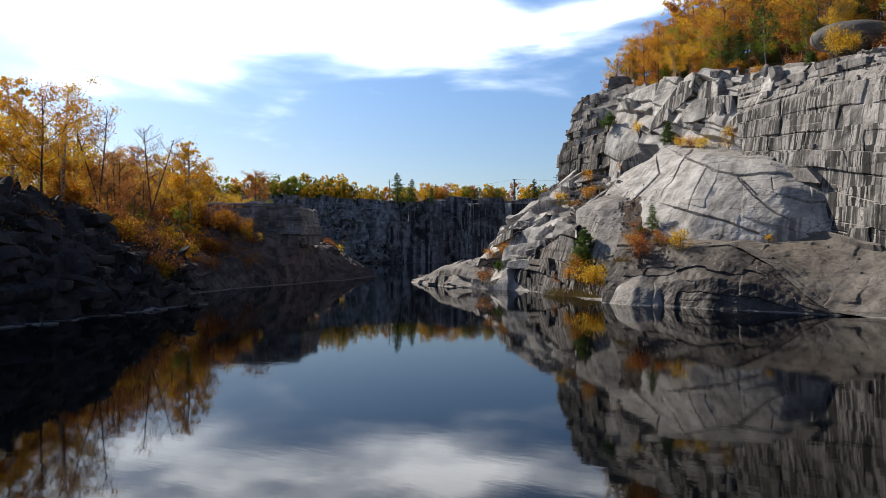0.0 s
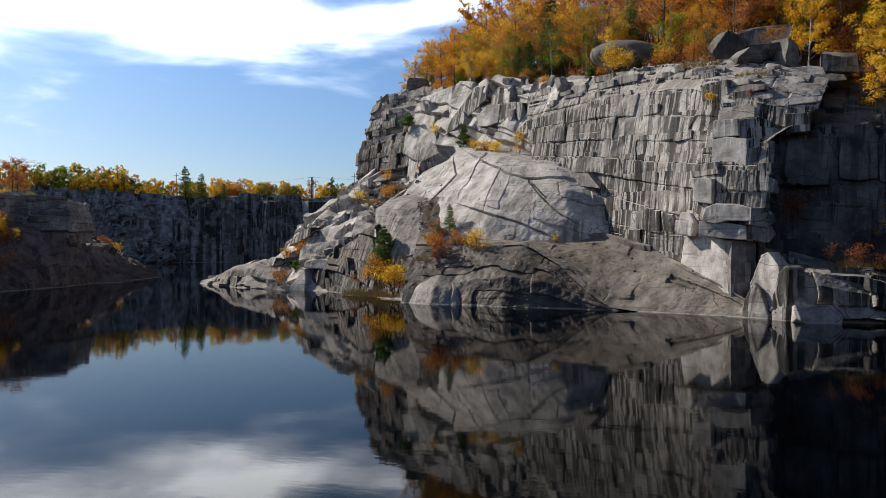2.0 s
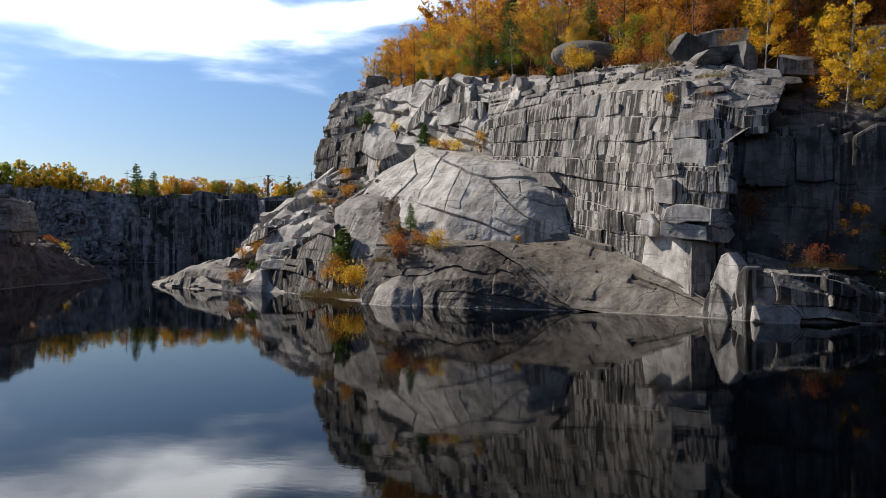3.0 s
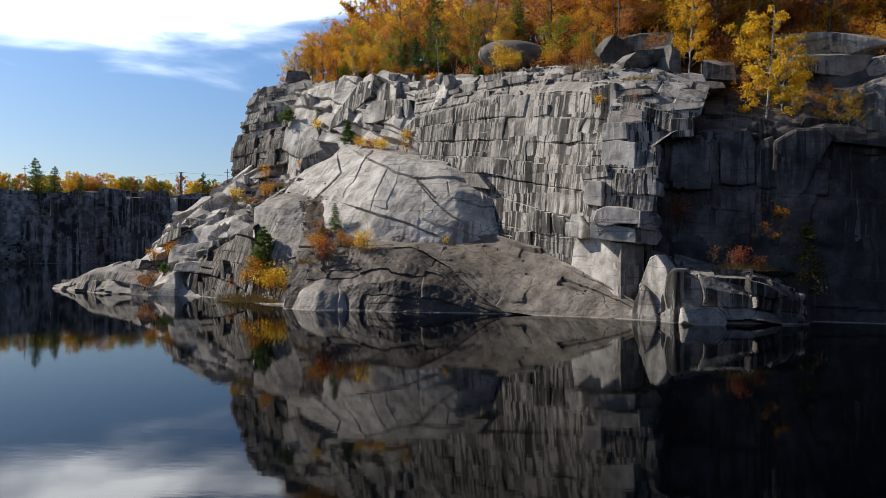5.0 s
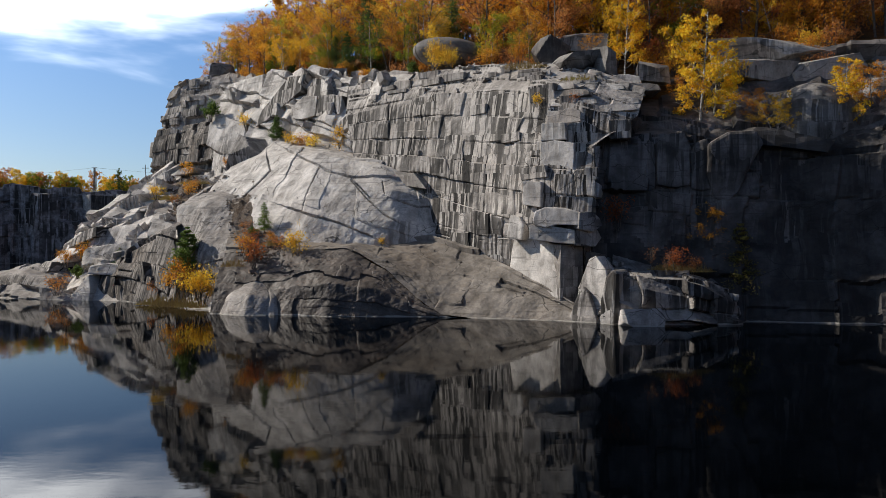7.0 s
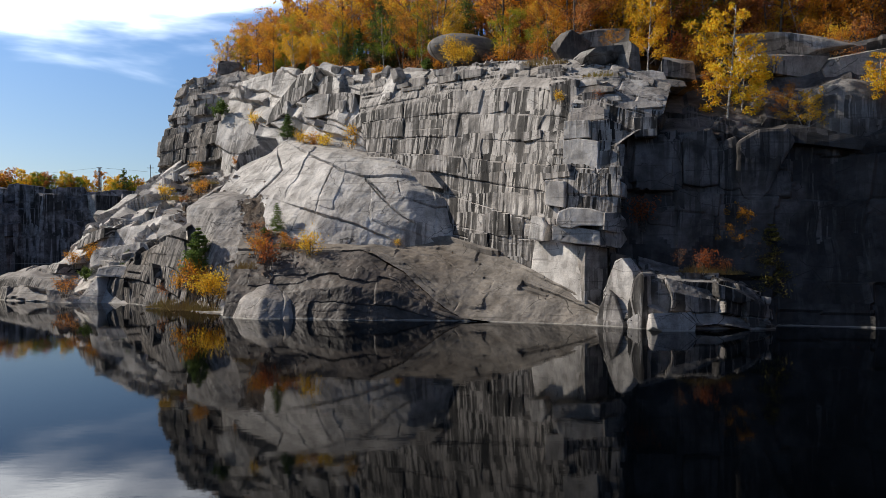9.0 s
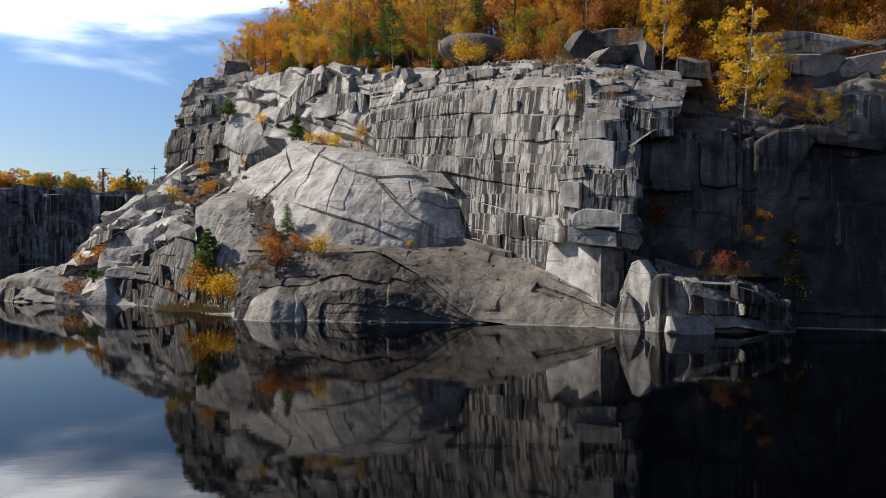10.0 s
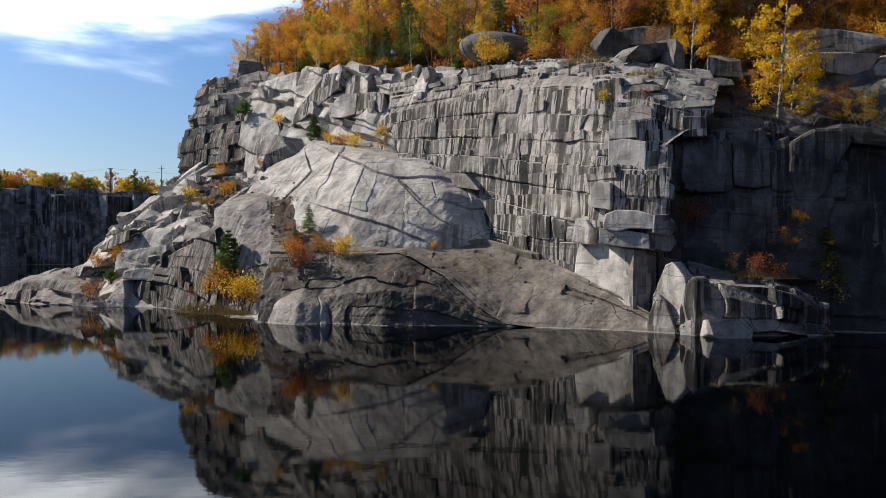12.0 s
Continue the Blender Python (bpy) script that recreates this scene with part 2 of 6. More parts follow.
def bark(name, a, b, scale=5.0):
    m, n, out = material(name)
    pos = n.add("ShaderNodeTexCoord").outputs["Object"]
    t = n.noise(n.scaled(pos, (1.0, 1.0, 2.5)), scale, 5, 0.65)
    finish(n, out, n.mix(n.ramp(t, [(0.4, 0.0), (0.6, 1.0)]), a, b), 0.9, t, 0.5, 0.03, 0.2)
    return m


BARK = bark("bark_grey", (0.05, 0.042, 0.036), (0.16, 0.14, 0.12))
BARK_BIRCH = bark("bark_birch", (0.12, 0.11, 0.10), (0.55, 0.53, 0.48), 3.0)
BARK_PINE = bark("bark_pine", (0.05, 0.035, 0.025), (0.13, 0.09, 0.06))


def leaf(name, colors, through=0.52):
    """Leaves that vary from leaf to leaf and from tree to tree, with light shining through."""
    m, n, out = material(name)
    isl = n.add("ShaderNodeNewGeometry").outputs["Random Per Island"]
    rnd = n.add("ShaderNodeObjectInfo").outputs["Random"]
    k = len(colors) - 1
    mixv = n.math("ADD", n.math("MULTIPLY", isl, 0.55), n.math("MULTIPLY", rnd, 0.45))
    c = n.ramp(mixv, [((i + 0.3) / (k + 0.6), col) for i, col in enumerate(colors)])
    d = n.add("ShaderNodeBsdfPrincipled")
    n.put(d.inputs["Base Color"], c)
    d.inputs["Roughness"].default_value = 0.6
    d.inputs["Specular IOR Level"].default_value = 0.2
    t = n.add("ShaderNodeBsdfTranslucent")
    n.put(t.inputs[0], c)
    mx = n.add("ShaderNodeMixShader")
    mx.inputs[0].default_value = through
    n.tree.links.new(d.outputs[0], mx.inputs[1])
    n.tree.links.new(t.outputs[0], mx.inputs[2])
    n.tree.links.new(mx.outputs[0], out.inputs[0])
    return m


LEAF_ORANGE = leaf("leaf_orange", [(0.36, 0.13, 0.015), (0.66, 0.29, 0.03), (0.78, 0.45, 0.05)])
LEAF_YELLOW = leaf("leaf_yellow", [(0.60, 0.31, 0.02), (0.84, 0.52, 0.04), (0.86, 0.66, 0.08)])
LEAF_GOLD = leaf("leaf_gold", [(0.62, 0.26, 0.02), (0.82, 0.50, 0.03), (0.78, 0.66, 0.06)])
LEAF_RUST = leaf("leaf_rust", [(0.30, 0.11, 0.04), (0.52, 0.20, 0.055), (0.62, 0.33, 0.10)])
LEAF_LIME = leaf("leaf_lime", [(0.12, 0.19, 0.02), (0.28, 0.31, 0.03), (0.50, 0.42, 0.04)])
LEAF_OLIVE = leaf("leaf_olive", [(0.12, 0.11, 0.03), (0.24, 0.20, 0.05), (0.36, 0.28, 0.07)])
LEAF_RED = leaf("leaf_red", [(0.28, 0.075, 0.03), (0.44, 0.14, 0.04)])
NEEDLE = leaf("needles", [(0.045, 0.085, 0.02), (0.10, 0.16, 0.03), (0.17, 0.23, 0.05)], 0.35)
GRASS = leaf("dry_grass", [(0.20, 0.13, 0.05), (0.36, 0.25, 0.09), (0.30, 0.27, 0.06)], 0.25)

# ---- building kit ----
rng = np.random.default_rng(7)


def lattice(ix, iy, iz):
    h = (ix * 374761393 + iy * 668265263 + iz * 1274126177) & 0x7FFFFFFF
    h = ((h ^ (h >> 13)) * 1103515245) & 0x7FFFFFFF
    return ((h ^ (h >> 16)) & 0xFFFF) / 65535.0


def vnoise(p):
    """Smooth value noise, 0 to 1, for an array of places."""
    i = np.floor(p).astype(np.int64)
    f = p - i
    f = f * f * (3 - 2 * f)
    r = 0.0
    for dx in (0, 1):
        for dy in (0, 1):
            for dz in (0, 1):
                wgt = (f[:, 0] if dx else 1 - f[:, 0]) * (f[:, 1] if dy else 1 - f[:, 1]) * (f[:, 2] if dz else 1 - f[:, 2])
                r = r + wgt * lattice(i[:, 0] + dx, i[:, 1] + dy, i[:, 2] + dz)
    return r


def fbm(p, octaves=4):
    r, a, t = 0.0, 1.0, 0.0
    for k in range(octaves):
        r = r + a * vnoise(p * 2.0 ** k + 17.3 * k)
        t += a
        a *= 0.5
    return r / t - 0.5


def mesh_of(name, verts, faces, mat, smooth=False):
    me = bpy.data.meshes.new(name)
    verts, faces = np.asarray(verts, np.float32), np.asarray(faces, np.int32)
    k = faces.shape[1]
    me.vertices.add(len(verts))
    me.vertices.foreach_set("co", verts.ravel())
    me.loops.add(faces.size)
    me.loops.foreach_set("vertex_index", faces.ravel())
    me.polygons.add(len(faces))
    me.polygons.foreach_set("loop_start", np.arange(0, faces.size, k, dtype=np.int32))
    me.polygons.foreach_set("use_smooth", np.full(len(faces), smooth))
    me.update(calc_edges=True)
    me.validate()
    if mat:
        me.materials.append(mat)
    return me


def piece(name, me, parent=None, label="", m=None):
    ob = new(name, me)
    if parent:
        ob.parent = parent
    if m is not None:
        ob.matrix_basis = m
    return tagged(ob, label)


def grid_faces(nu, nv):
    a = np.arange(nu * nv).reshape(nv, nu)
    return np.stack([a[:-1, :-1].ravel(), a[:-1, 1:].ravel(), a[1:, 1:].ravel(), a[1:, :-1].ravel()], 1)


def spread(ring, n):
    """n places at even steps along a line of points."""
    p = np.asarray(ring, float)
    d = np.r_[0, np.cumsum(np.linalg.norm(np.diff(p, axis=0), axis=1))]
    t = np.linspace(0, d[-1], n)
    return np.stack([np.interp(t, d, p[:, k]) for k in range(3)], 1)


def soften(a, rounds, axis):
    for _ in range(rounds):
        b = a.copy()
        s0, s1, s2 = [slice(None)] * 3, [slice(None)] * 3, [slice(None)] * 3
        s0[axis], s1[axis], s2[axis] = slice(1, -1), slice(0, -2), slice(2, None)
        b[tuple(s0)] = 0.5 * a[tuple(s0)] + 0.25 * (a[tuple(s1)] + a[tuple(s2)])
        a = b
    return a


def loft(rings, nu, nv, round_u=0, round_v=0):
    """A grid of places (nv, nu, 3) from rings that lie above or behind one another."""
    r = np.stack([spread(ring, nu) for ring in rings])
    step = np.linalg.norm(np.diff(r, axis=0), axis=2).mean(1)
    d = np.r_[0, np.cumsum(step)]
    t = np.linspace(0, d[-1], nv)
    g = np.empty((nv, nu, 3))
    for k in range(3):
        for i in range(nu):
            g[:, i, k] = np.interp(t, d, r[:, i, k])
    return soften(soften(g, round_u, 1), round_v, 0)


def normals(g):
    du, dv = np.gradient(g, axis=1), np.gradient(g, axis=0)
    n = np.cross(du, dv)
    return n / np.maximum(np.linalg.norm(n, axis=2, keepdims=True), 1e-9)


def cuts(length, lo, hi, gen):
    c = [0.0]
    while c[-1] < length:
        c.append(c[-1] + gen.uniform(lo, hi))
    return np.array(c)


def fracture(g, seed, row=(0.8, 2.2), col=(0.9, 3.5), step=0.5, tilt=0.25, groove=0.18, wobble=0.5, rough=0.25, dip=0.0, split=0.35, ledge=0.4):
    """Breaks a face into courses of joint-bounded blocks of many sizes, each standing in or out and tilted."""
    gen = np.random.default_rng(seed)
    nv, nu, _ = g.shape
    p = g.reshape(-1, 3)
    run = np.r_[0, np.cumsum(np.linalg.norm(np.diff(g[nv // 2], axis=0), axis=1))]
    rise = np.r_[0, np.cumsum(np.linalg.norm(np.diff(g[:, nu // 2], axis=0), axis=1))]
    u = np.tile(run, (nv, 1)).ravel() + wobble * 2 * fbm(p * 0.35, 3)
    v = np.repeat(rise, nu) + wobble * 2 * fbm(p * 0.3 + 50, 3) + dip * u
    v = v - v.min()
    u = u - u.min()
    big = cuts(v.max() + 1, row[0] * 1.2, row[1] * 1.6, gen)
    ri = np.clip(np.searchsorted(big, v) - 1, 0, len(big) - 2)
    off, edge, deep = np.zeros(len(p)), np.full(len(p), 9.0), np.ones(len(p))
    for k in range(len(big) - 1):
        sel = np.flatnonzero(ri == k)
        if not len(sel):
            continue
        cs = [0.0]
        while cs[-1] < u.max() + 1:
            cs.append(cs[-1] + math.exp(gen.uniform(math.log(col[0]), math.log(col[1] * 1.5))))
        cs = np.array(cs)
        us, vs = u[sel], v[sel]
        ci = np.clip(np.searchsorted(cs, us) - 1, 0, len(cs) - 2)
        n_c = len(cs)
        base = gen.normal(0, ledge) * step
        o = base + step * (gen.random(n_c) ** 2.0)[ci]
        lo, hi = np.full(len(us), big[k]), np.full(len(us), big[k + 1])
        # some blocks are split again along a bed
        at = np.where(gen.random(n_c) < split, gen.uniform(0.25, 0.75, n_c), 9.0)[ci] * (hi - lo) + lo
        upper = vs > at
        o = o + np.where(upper, (step * gen.normal(-0.2, 0.35, n_c))[ci], 0)
        split_here = at < hi
        lo, hi = np.where(upper & split_here, at, lo), np.where(~upper & split_here, at, hi)
        w_, h_ = cs[ci + 1] - cs[ci], hi - lo
        fu, fv = (us - cs[ci]) / w_, (vs - lo) / h_
        ta, tb = gen.normal(0, 0.5, n_c), gen.normal(-0.15, 0.4, n_c)
        o = o + tilt * (ta[ci] * (fu - 0.5) * 2 + tb[ci] * (fv - 0.5) * 2)
        off[sel] = o
        edge[sel] = np.minimum(np.minimum(fu, 1 - fu) * w_, np.minimum(fv, 1 - fv) * h_)
        deep[sel] = (gen.random(n_c) ** 1.6)[ci]
    off -= groove * deep * np.clip(1 - edge / 0.11, 0, 1)
    off += rough * 2 * fbm(p * 0.8, 4) + 0.05 * fbm(p * 4.0, 3)
    n = normals(g).reshape(-1, 3)
    return (p + n * off[:, None]).reshape(nv, nu, 3)


def sheet(name, g, mat, parent=None, label="", smooth=False):
    nv, nu, _ = g.shape
    return piece(name, mesh_of(name, g.reshape(-1, 3), grid_faces(nu, nv), mat, smooth), parent, label)


def hewn(seed, mat, rough=0.08, chamfer=0.03):
    """A quarried block one metre across, its corners knocked about and its edges broken."""
    gen = np.random.default_rng(seed)
    bm = bmesh.new()
    bmesh.ops.create_cube(bm, size=1.0)
    for v in bm.verts:
        v.co += Vector(gen.uniform(-rough, rough, 3))
    bmesh.ops.bevel(bm, geom=bm.edges[:], offset=chamfer, segments=1, affect="EDGES")
    for v in bm.verts:
        v.co += Vector(gen.uniform(-0.008, 0.008, 3))
    me = bpy.data.meshes.new("rock_block")
    bm.to_mesh(me)
    bm.free()
    me.materials.append(mat)
    return me


def boulder_mesh(seed, mat, cutsn=9, boxy=0.0, sub=4):
    """A split boulder or slab one metre across: a lump with flat broken faces and worn edges."""
    gen = np.random.default_rng(seed)
    bm = bmesh.new()
    if boxy >= 0.6:
        bmesh.ops.create_cube(bm, size=1.0)
        bmesh.ops.subdivide_edges(bm, edges=bm.edges[:], cuts=12 if sub > 2 else 3, use_grid_fill=True)
        co = np.array([v.co[:] for v in bm.verts])
        # taper and lean, so that no two faces stay square
        t = gen.normal(0, 0.16 if cutsn > 3 else 0.07, (3, 3))
        np.fill_diagonal(t, 0)
        co = co + (co[:, [1, 2, 0]] * co) @ t * 1.2 + co @ t * 0.4
    else:
        bmesh.ops.create_icosphere(bm, subdivisions=sub, radius=0.55)
        co = np.array([v.co[:] for v in bm.verts])
    for _ in range(cutsn):
        d = gen.normal(size=3)
        d /= np.linalg.norm(d)
        over = co @ d - gen.uniform(0.42, 0.62)
        co = co - np.outer(np.clip(over, 0, None), d)
    co += (0.03 * fbm(co * 4 + seed, 4))[:, None] * co / np.linalg.norm(co, axis=1)[:, None]
    for v, c in zip(bm.verts, co):
        v.co = c
    me = bpy.data.meshes.new("boulder")
    bm.to_mesh(me)
    bm.free()
    me.materials.append(mat)
    return me


def stone(name, label, seed, at, size, turn, mat, boxy=0.75, cutsn=8, parent=None, group=""):
    """One big stone at its place; turn in degrees."""
    m = Matrix.LocRotScale(Vector(at), Euler([radians(a) for a in turn]), Vector(size))
    ob = piece(name, boulder_mesh(seed, mat, cutsn, boxy), parent, label if not parent else "", m)
    if not parent:
        tagged(ob, label, "boulder", group)
    return ob


def face_block(name, seed, at, heading, z, outline, depth, mat, parent, lean=0.0, worn=0.07):
    """A quarried block set into a face: its front outline (along, up), carried back into the rock.
    heading in degrees says which way the front runs; lean tips it back."""
    gen = np.random.default_rng(seed)
    a = radians(heading)
    along, back = Vector((math.cos(a), math.sin(a), 0)), Vector((-math.sin(a), math.cos(a), 0))
    upward = Vector((0, 0, math.cos(radians(lean)))) + back * math.sin(radians(lean))
    o = Vector((at[0], at[1], z))
    bm = bmesh.new()
    front = bm.faces.new([bm.verts.new(o + along * q[0] + upward * q[1] + back * gen.uniform(-0.06, 0.06)) for q in outline])
    ret = bmesh.ops.extrude_face_region(bm, geom=[front])
    for v in ret["geom"]:
        if isinstance(v, bmesh.types.BMVert):
            v.co += back * depth
    bmesh.ops.recalc_face_normals(bm, faces=bm.faces[:])
    bmesh.ops.bevel(bm, geom=bm.edges[:], offset=worn, segments=2, affect="EDGES", profile=0.6)
    bmesh.ops.triangulate(bm, faces=bm.faces[:])
    for _ in range(3):
        far_ = [e for e in bm.edges if e.calc_length() > 0.55]
        if far_:
            bmesh.ops.subdivide_edges(bm, edges=far_, cuts=1)
            bmesh.ops.triangulate(bm, faces=bm.faces[:])
    co = np.array([v.co[:] for v in bm.verts])
    shift = 0.16 * fbm(co * 0.7 + seed, 3) + 0.10 * fbm(co * 2.6 + seed, 3)
    side = 0.12 * fbm(co * 1.7 + seed + 9, 3)
    for v, k, w in zip(bm.verts, shift, side):
        v.co += back * float(k) + along * float(w)
    me = bpy.data.meshes.new(name)
    bm.to_mesh(me)
    bm.free()
    me.materials.append(mat)
    return piece(name, me, parent)


HEWN = {}


def chunk(seed, mat):
    """A broken lump of quarry rock with flat faces, one metre across."""
    me = boulder_mesh(seed, mat, 9, 0.7, 2)
    me.name = "rock_block"
    return me


def blocks_on(parent, g, mat, count, seed, size=((0.8, 2.6), (0.7, 1.6), (0.5, 1.2)), lo=0.0, hi=1.0, out=0.1, ulo=0.0, uhi=1.0, flat=False):
    """Loose and standing blocks along the joints of a face; flat ones lie in its courses."""
    gen = np.random.default_rng(seed)
    key = mat.name + str(flat)
    if key not in HEWN:
        HEWN[key] = [hewn(100 + i, mat, 0.05, 0.025) if flat else chunk(100 + i, mat) for i in range(9)]
    nv, nu, _ = g.shape
    n = normals(g)
    wob = 0.03 if flat else 0.28
    for _ in range(count):
        i = int(gen.uniform(ulo, uhi) * (nu - 1))
        j = int(gen.uniform(lo, hi) * (nv - 1))
        d = n[max(0, j - 6):j + 7, max(0, i - 6):i + 7].reshape(-1, 3).mean(0)
        a = math.atan2(d[1], d[0]) + math.pi / 2 + gen.normal(0, wob)
        s = [gen.uniform(*r) for r in size]
        at = g[j, i] + d * (out - 0.3 * s[2])
        m = Matrix.LocRotScale(Vector(at), Euler((gen.normal(0, wob), gen.normal(0, wob), a)), Vector((s[0], s[2], s[1])))
        piece("rock_block", HEWN[key][gen.integers(9)], parent, "", m)

# ---- ground and water ----
TOP_X = [-150, -60, -50, -46, -40, -20, -3, 6, 13, 20, 30, 45, 60, 75]
TOP_Y = [420, 420, 156, 140, 135, 110, 91, 84, 79, 75, 74, 72, 64, 20]
TOP_Z = [20, 24, 34, 37, 37, 32, 28, 27, 26, 23.5, 24, 26, 25, 20]
SHORE_Y = [-90, 20, 32, 45, 58, 71, 89, 127, 160, 205, 320]
SHORE_X = [-48, -54, -57, -61, -75, -80, -86, -100, -125, -160, -330]


def land(x, y):
    """Height of the ground: lake bed, wooded hill, left bank, the far rim and added unseen rims."""
    back = y - np.interp(x, TOP_X, TOP_Y)
    steep = np.interp(x, [0, 14], [26, 50])
    hill = np.where(back > 0, np.interp(x, TOP_X, TOP_Z) - 0.6 + 0.42 * np.minimum(back, steep) + 0.1 * np.clip(back - steep, 0, 80), np.interp(x, TOP_X, TOP_Z) - 0.6 + 9 * back)
    inland = np.interp(y, SHORE_Y, SHORE_X) - x
    bank = np.where(inland > 0, -0.8 + 0.62 * np.minimum(inland, 17) + 0.12 * np.clip(inland - 17, 0, 80), -0.8 + 1.5 * inland)
    d = np.hypot(x, y + 20)
    far = np.where(y > 60, 27 + 1.2 * (np.hypot(x - 3, y + 5) - 366), -9.0)
    # unseen rims behind and to the right, raised to block sky light
    near = np.where(y < 10, -2 + 1.1 * (d - 66), -9.0)
    east = -2 + 1.0 * (x - 76)
    z = np.maximum.reduce([hill, bank, np.minimum(far, 27), np.minimum(near, 36), np.minimum(east, 34), np.full_like(x, -6.0)])
    return z


def land_at(x, y):
    return float(land(np.array([float(x)]), np.array([float(y)]))[0])


def build_ground():
    def axis(lo, hi, fine_lo, fine_hi, step):
        a = list(np.arange(fine_lo, fine_hi + step, step))
        k, s = fine_hi + step, step
        while k < hi:
            s *= 1.07
            k += s
            a.append(k)
        k, s = fine_lo, step
        while k > lo:
            s *= 1.07
            k -= s
            a.insert(0, k)
        return np.array(a)
    xs, ys = axis(-4000, 4000, -130, 80, 2.8), axis(-4000, 4000, -20, 190, 2.8)
    gx, gy = np.meshgrid(xs, ys)
    z = land(gx.ravel(), gy.ravel())
    p = np.stack([gx.ravel(), gy.ravel(), z], 1)
    p[:, 2] += np.where(z > -0.5, 1.2 * fbm(p * 0.25, 4), 0)
    ground = piece("ground", mesh_of("ground", p, grid_faces(len(xs), len(ys)), FLOOR, True))
    tagged(ground, "leaf-littered forest floor around the flooded quarry", "ground", kind="structure")
    e = 420.0
    water = piece("water", mesh_of("water", [(-e, -e, 0), (e, -e, 0), (e, e, 0), (-e, e, 0)], [(0, 1, 2, 3)], WATER))
    tagged(water, "still dark quarry water mirroring the rock and sky", "water", kind="structure")


build_ground()


def score(g, line, width, depth, lip=0.0):
    """Opens a crack along a line of (x, z) places on a face; lip lets the sheet above it stand proud."""
    p = g.reshape(-1, 3)
    q = p[:, [0, 2]] + 0.22 * np.stack([fbm(p * 0.9, 3), fbm(p * 0.9 + 31, 3)], 1)
    best, side = np.full(len(p), 1e9), np.zeros(len(p))
    for a, b in zip(line[:-1], line[1:]):
        a, b = np.array(a, float), np.array(b, float)
        d = b - a
        t = np.clip(((q - a) @ d) / (d @ d), 0, 1)
        w_ = q - a - t[:, None] * d
        r = np.hypot(w_[:, 0], w_[:, 1])
        near = r < best
        best = np.where(near, r, best)
        side = np.where(near, d[0] * w_[:, 1] - d[1] * w_[:, 0], side)
    off = -depth * np.clip(1 - best / width, 0, 1) + lip * (side > 0) * np.exp(-best / 2.2)
    return (p + normals(g).reshape(-1, 3) * off[:, None]).reshape(g.shape)


def rock(name, label, rings, nu, nv, mat, seed, ru=0, rv=0, cracks=(), **kw):
    g = loft(rings, nu, nv, ru, rv)
    g = fracture(g, seed, **kw)
    for line, width, depth, lip in cracks:
        g = score(g, line, width, depth, lip)
    ob = sheet(name, g, mat)
    tagged(ob, label, "rock face", kind="structure")
    return ob, g


# lower slab that runs into the water, with the ramp on its back
slab, slab_g = rock("cliff_lower_slab", "dark wet-stained granite slab sloping into the water", [
    [(-23, 72.2, -1), (-17, 71.4, -1), (-11, 69.2, -1), (-3, 69.1, -1), (2, 68.3, -1), (8, 66.5, -1), (14, 62.8, -1)],
    [(-23, 74, 2.5), (-17, 73, 2.5), (-11, 70.6, 3.2), (-6, 70.2, 2.5), (-3, 69.5, 1.0), (1, 68.5, -0.2), (8, 66.4, -0.8), (14, 62.9, -0.9)],
    [(-23.5, 79, 6.2), (-17, 77.5, 6.4), (-9.5, 75.0, 6.5), (-5.5, 72.6, 4.4), (-2.4, 70.2, 1.7), (0, 69.0, 0.2), (8, 66.6, -0.6), (14, 63.0, -0.8)]],
    360, 110, GRANITE_DARK, 11, 3, 2, row=(0.4, 1.3), col=(2.0, 8), step=0.22, tilt=0.1, rough=0.2, wobble=0.6, groove=0.05)
ramp, ramp_g = rock("cliff_ramp", "grey granite ramp with grit lying on it", [
    [(-23.5, 79, 6.2), (-17, 77.5, 6.4), (-9.5, 74.7, 6.7), (-5.5, 72.3, 4.6), (-2.4, 69.9, 1.9), (0, 68.6, 0.3), (8, 66.0, -0.4), (14, 62.6, -0.5)],
    [(-24, 84, 8.6), (-17, 82, 8.0), (-10, 81, 7.2), (-1, 79.5, 7.6), (4, 75.2, 6.1), (6.4, 71.8, 4.8), (9.2, 68.5, 3.2), (11.8, 65.9, 1.6), (14.2, 63.7, 0.1)]],
    330, 70, GRANITE_GRIT, 12, 3, 2, row=(1.0, 2.6), col=(3, 9), step=0.22, tilt=0.14, rough=0.16, split=0.2, groove=0.1)
cone, cone_g = rock("cliff_toe", "pale smooth granite toe standing in the water", [
    [(-24.5, 75, -1), (-22, 71.4, -1), (-19.2, 69.8, -1), (-16, 70.2, -1), (-14.2, 73, -1)],
    [(-23.0, 75.4, 1.6), (-21.2, 72.8, 1.7), (-19, 71.7, 1.9), (-16.6, 72.2, 1.7), (-15.0, 74.0, 1.3)],
    [(-21.0, 77.2, 4.2), (-20.0, 76.6, 4.5), (-19.0, 76.2, 4.6), (-17.8, 76.4, 4.2), (-16.6, 77.0, 3.6)]],
    110, 60, GRANITE, 31, 3, 2, row=(2, 5), col=(3, 7), step=0.1, tilt=0.15, rough=0.12, split=0.0)
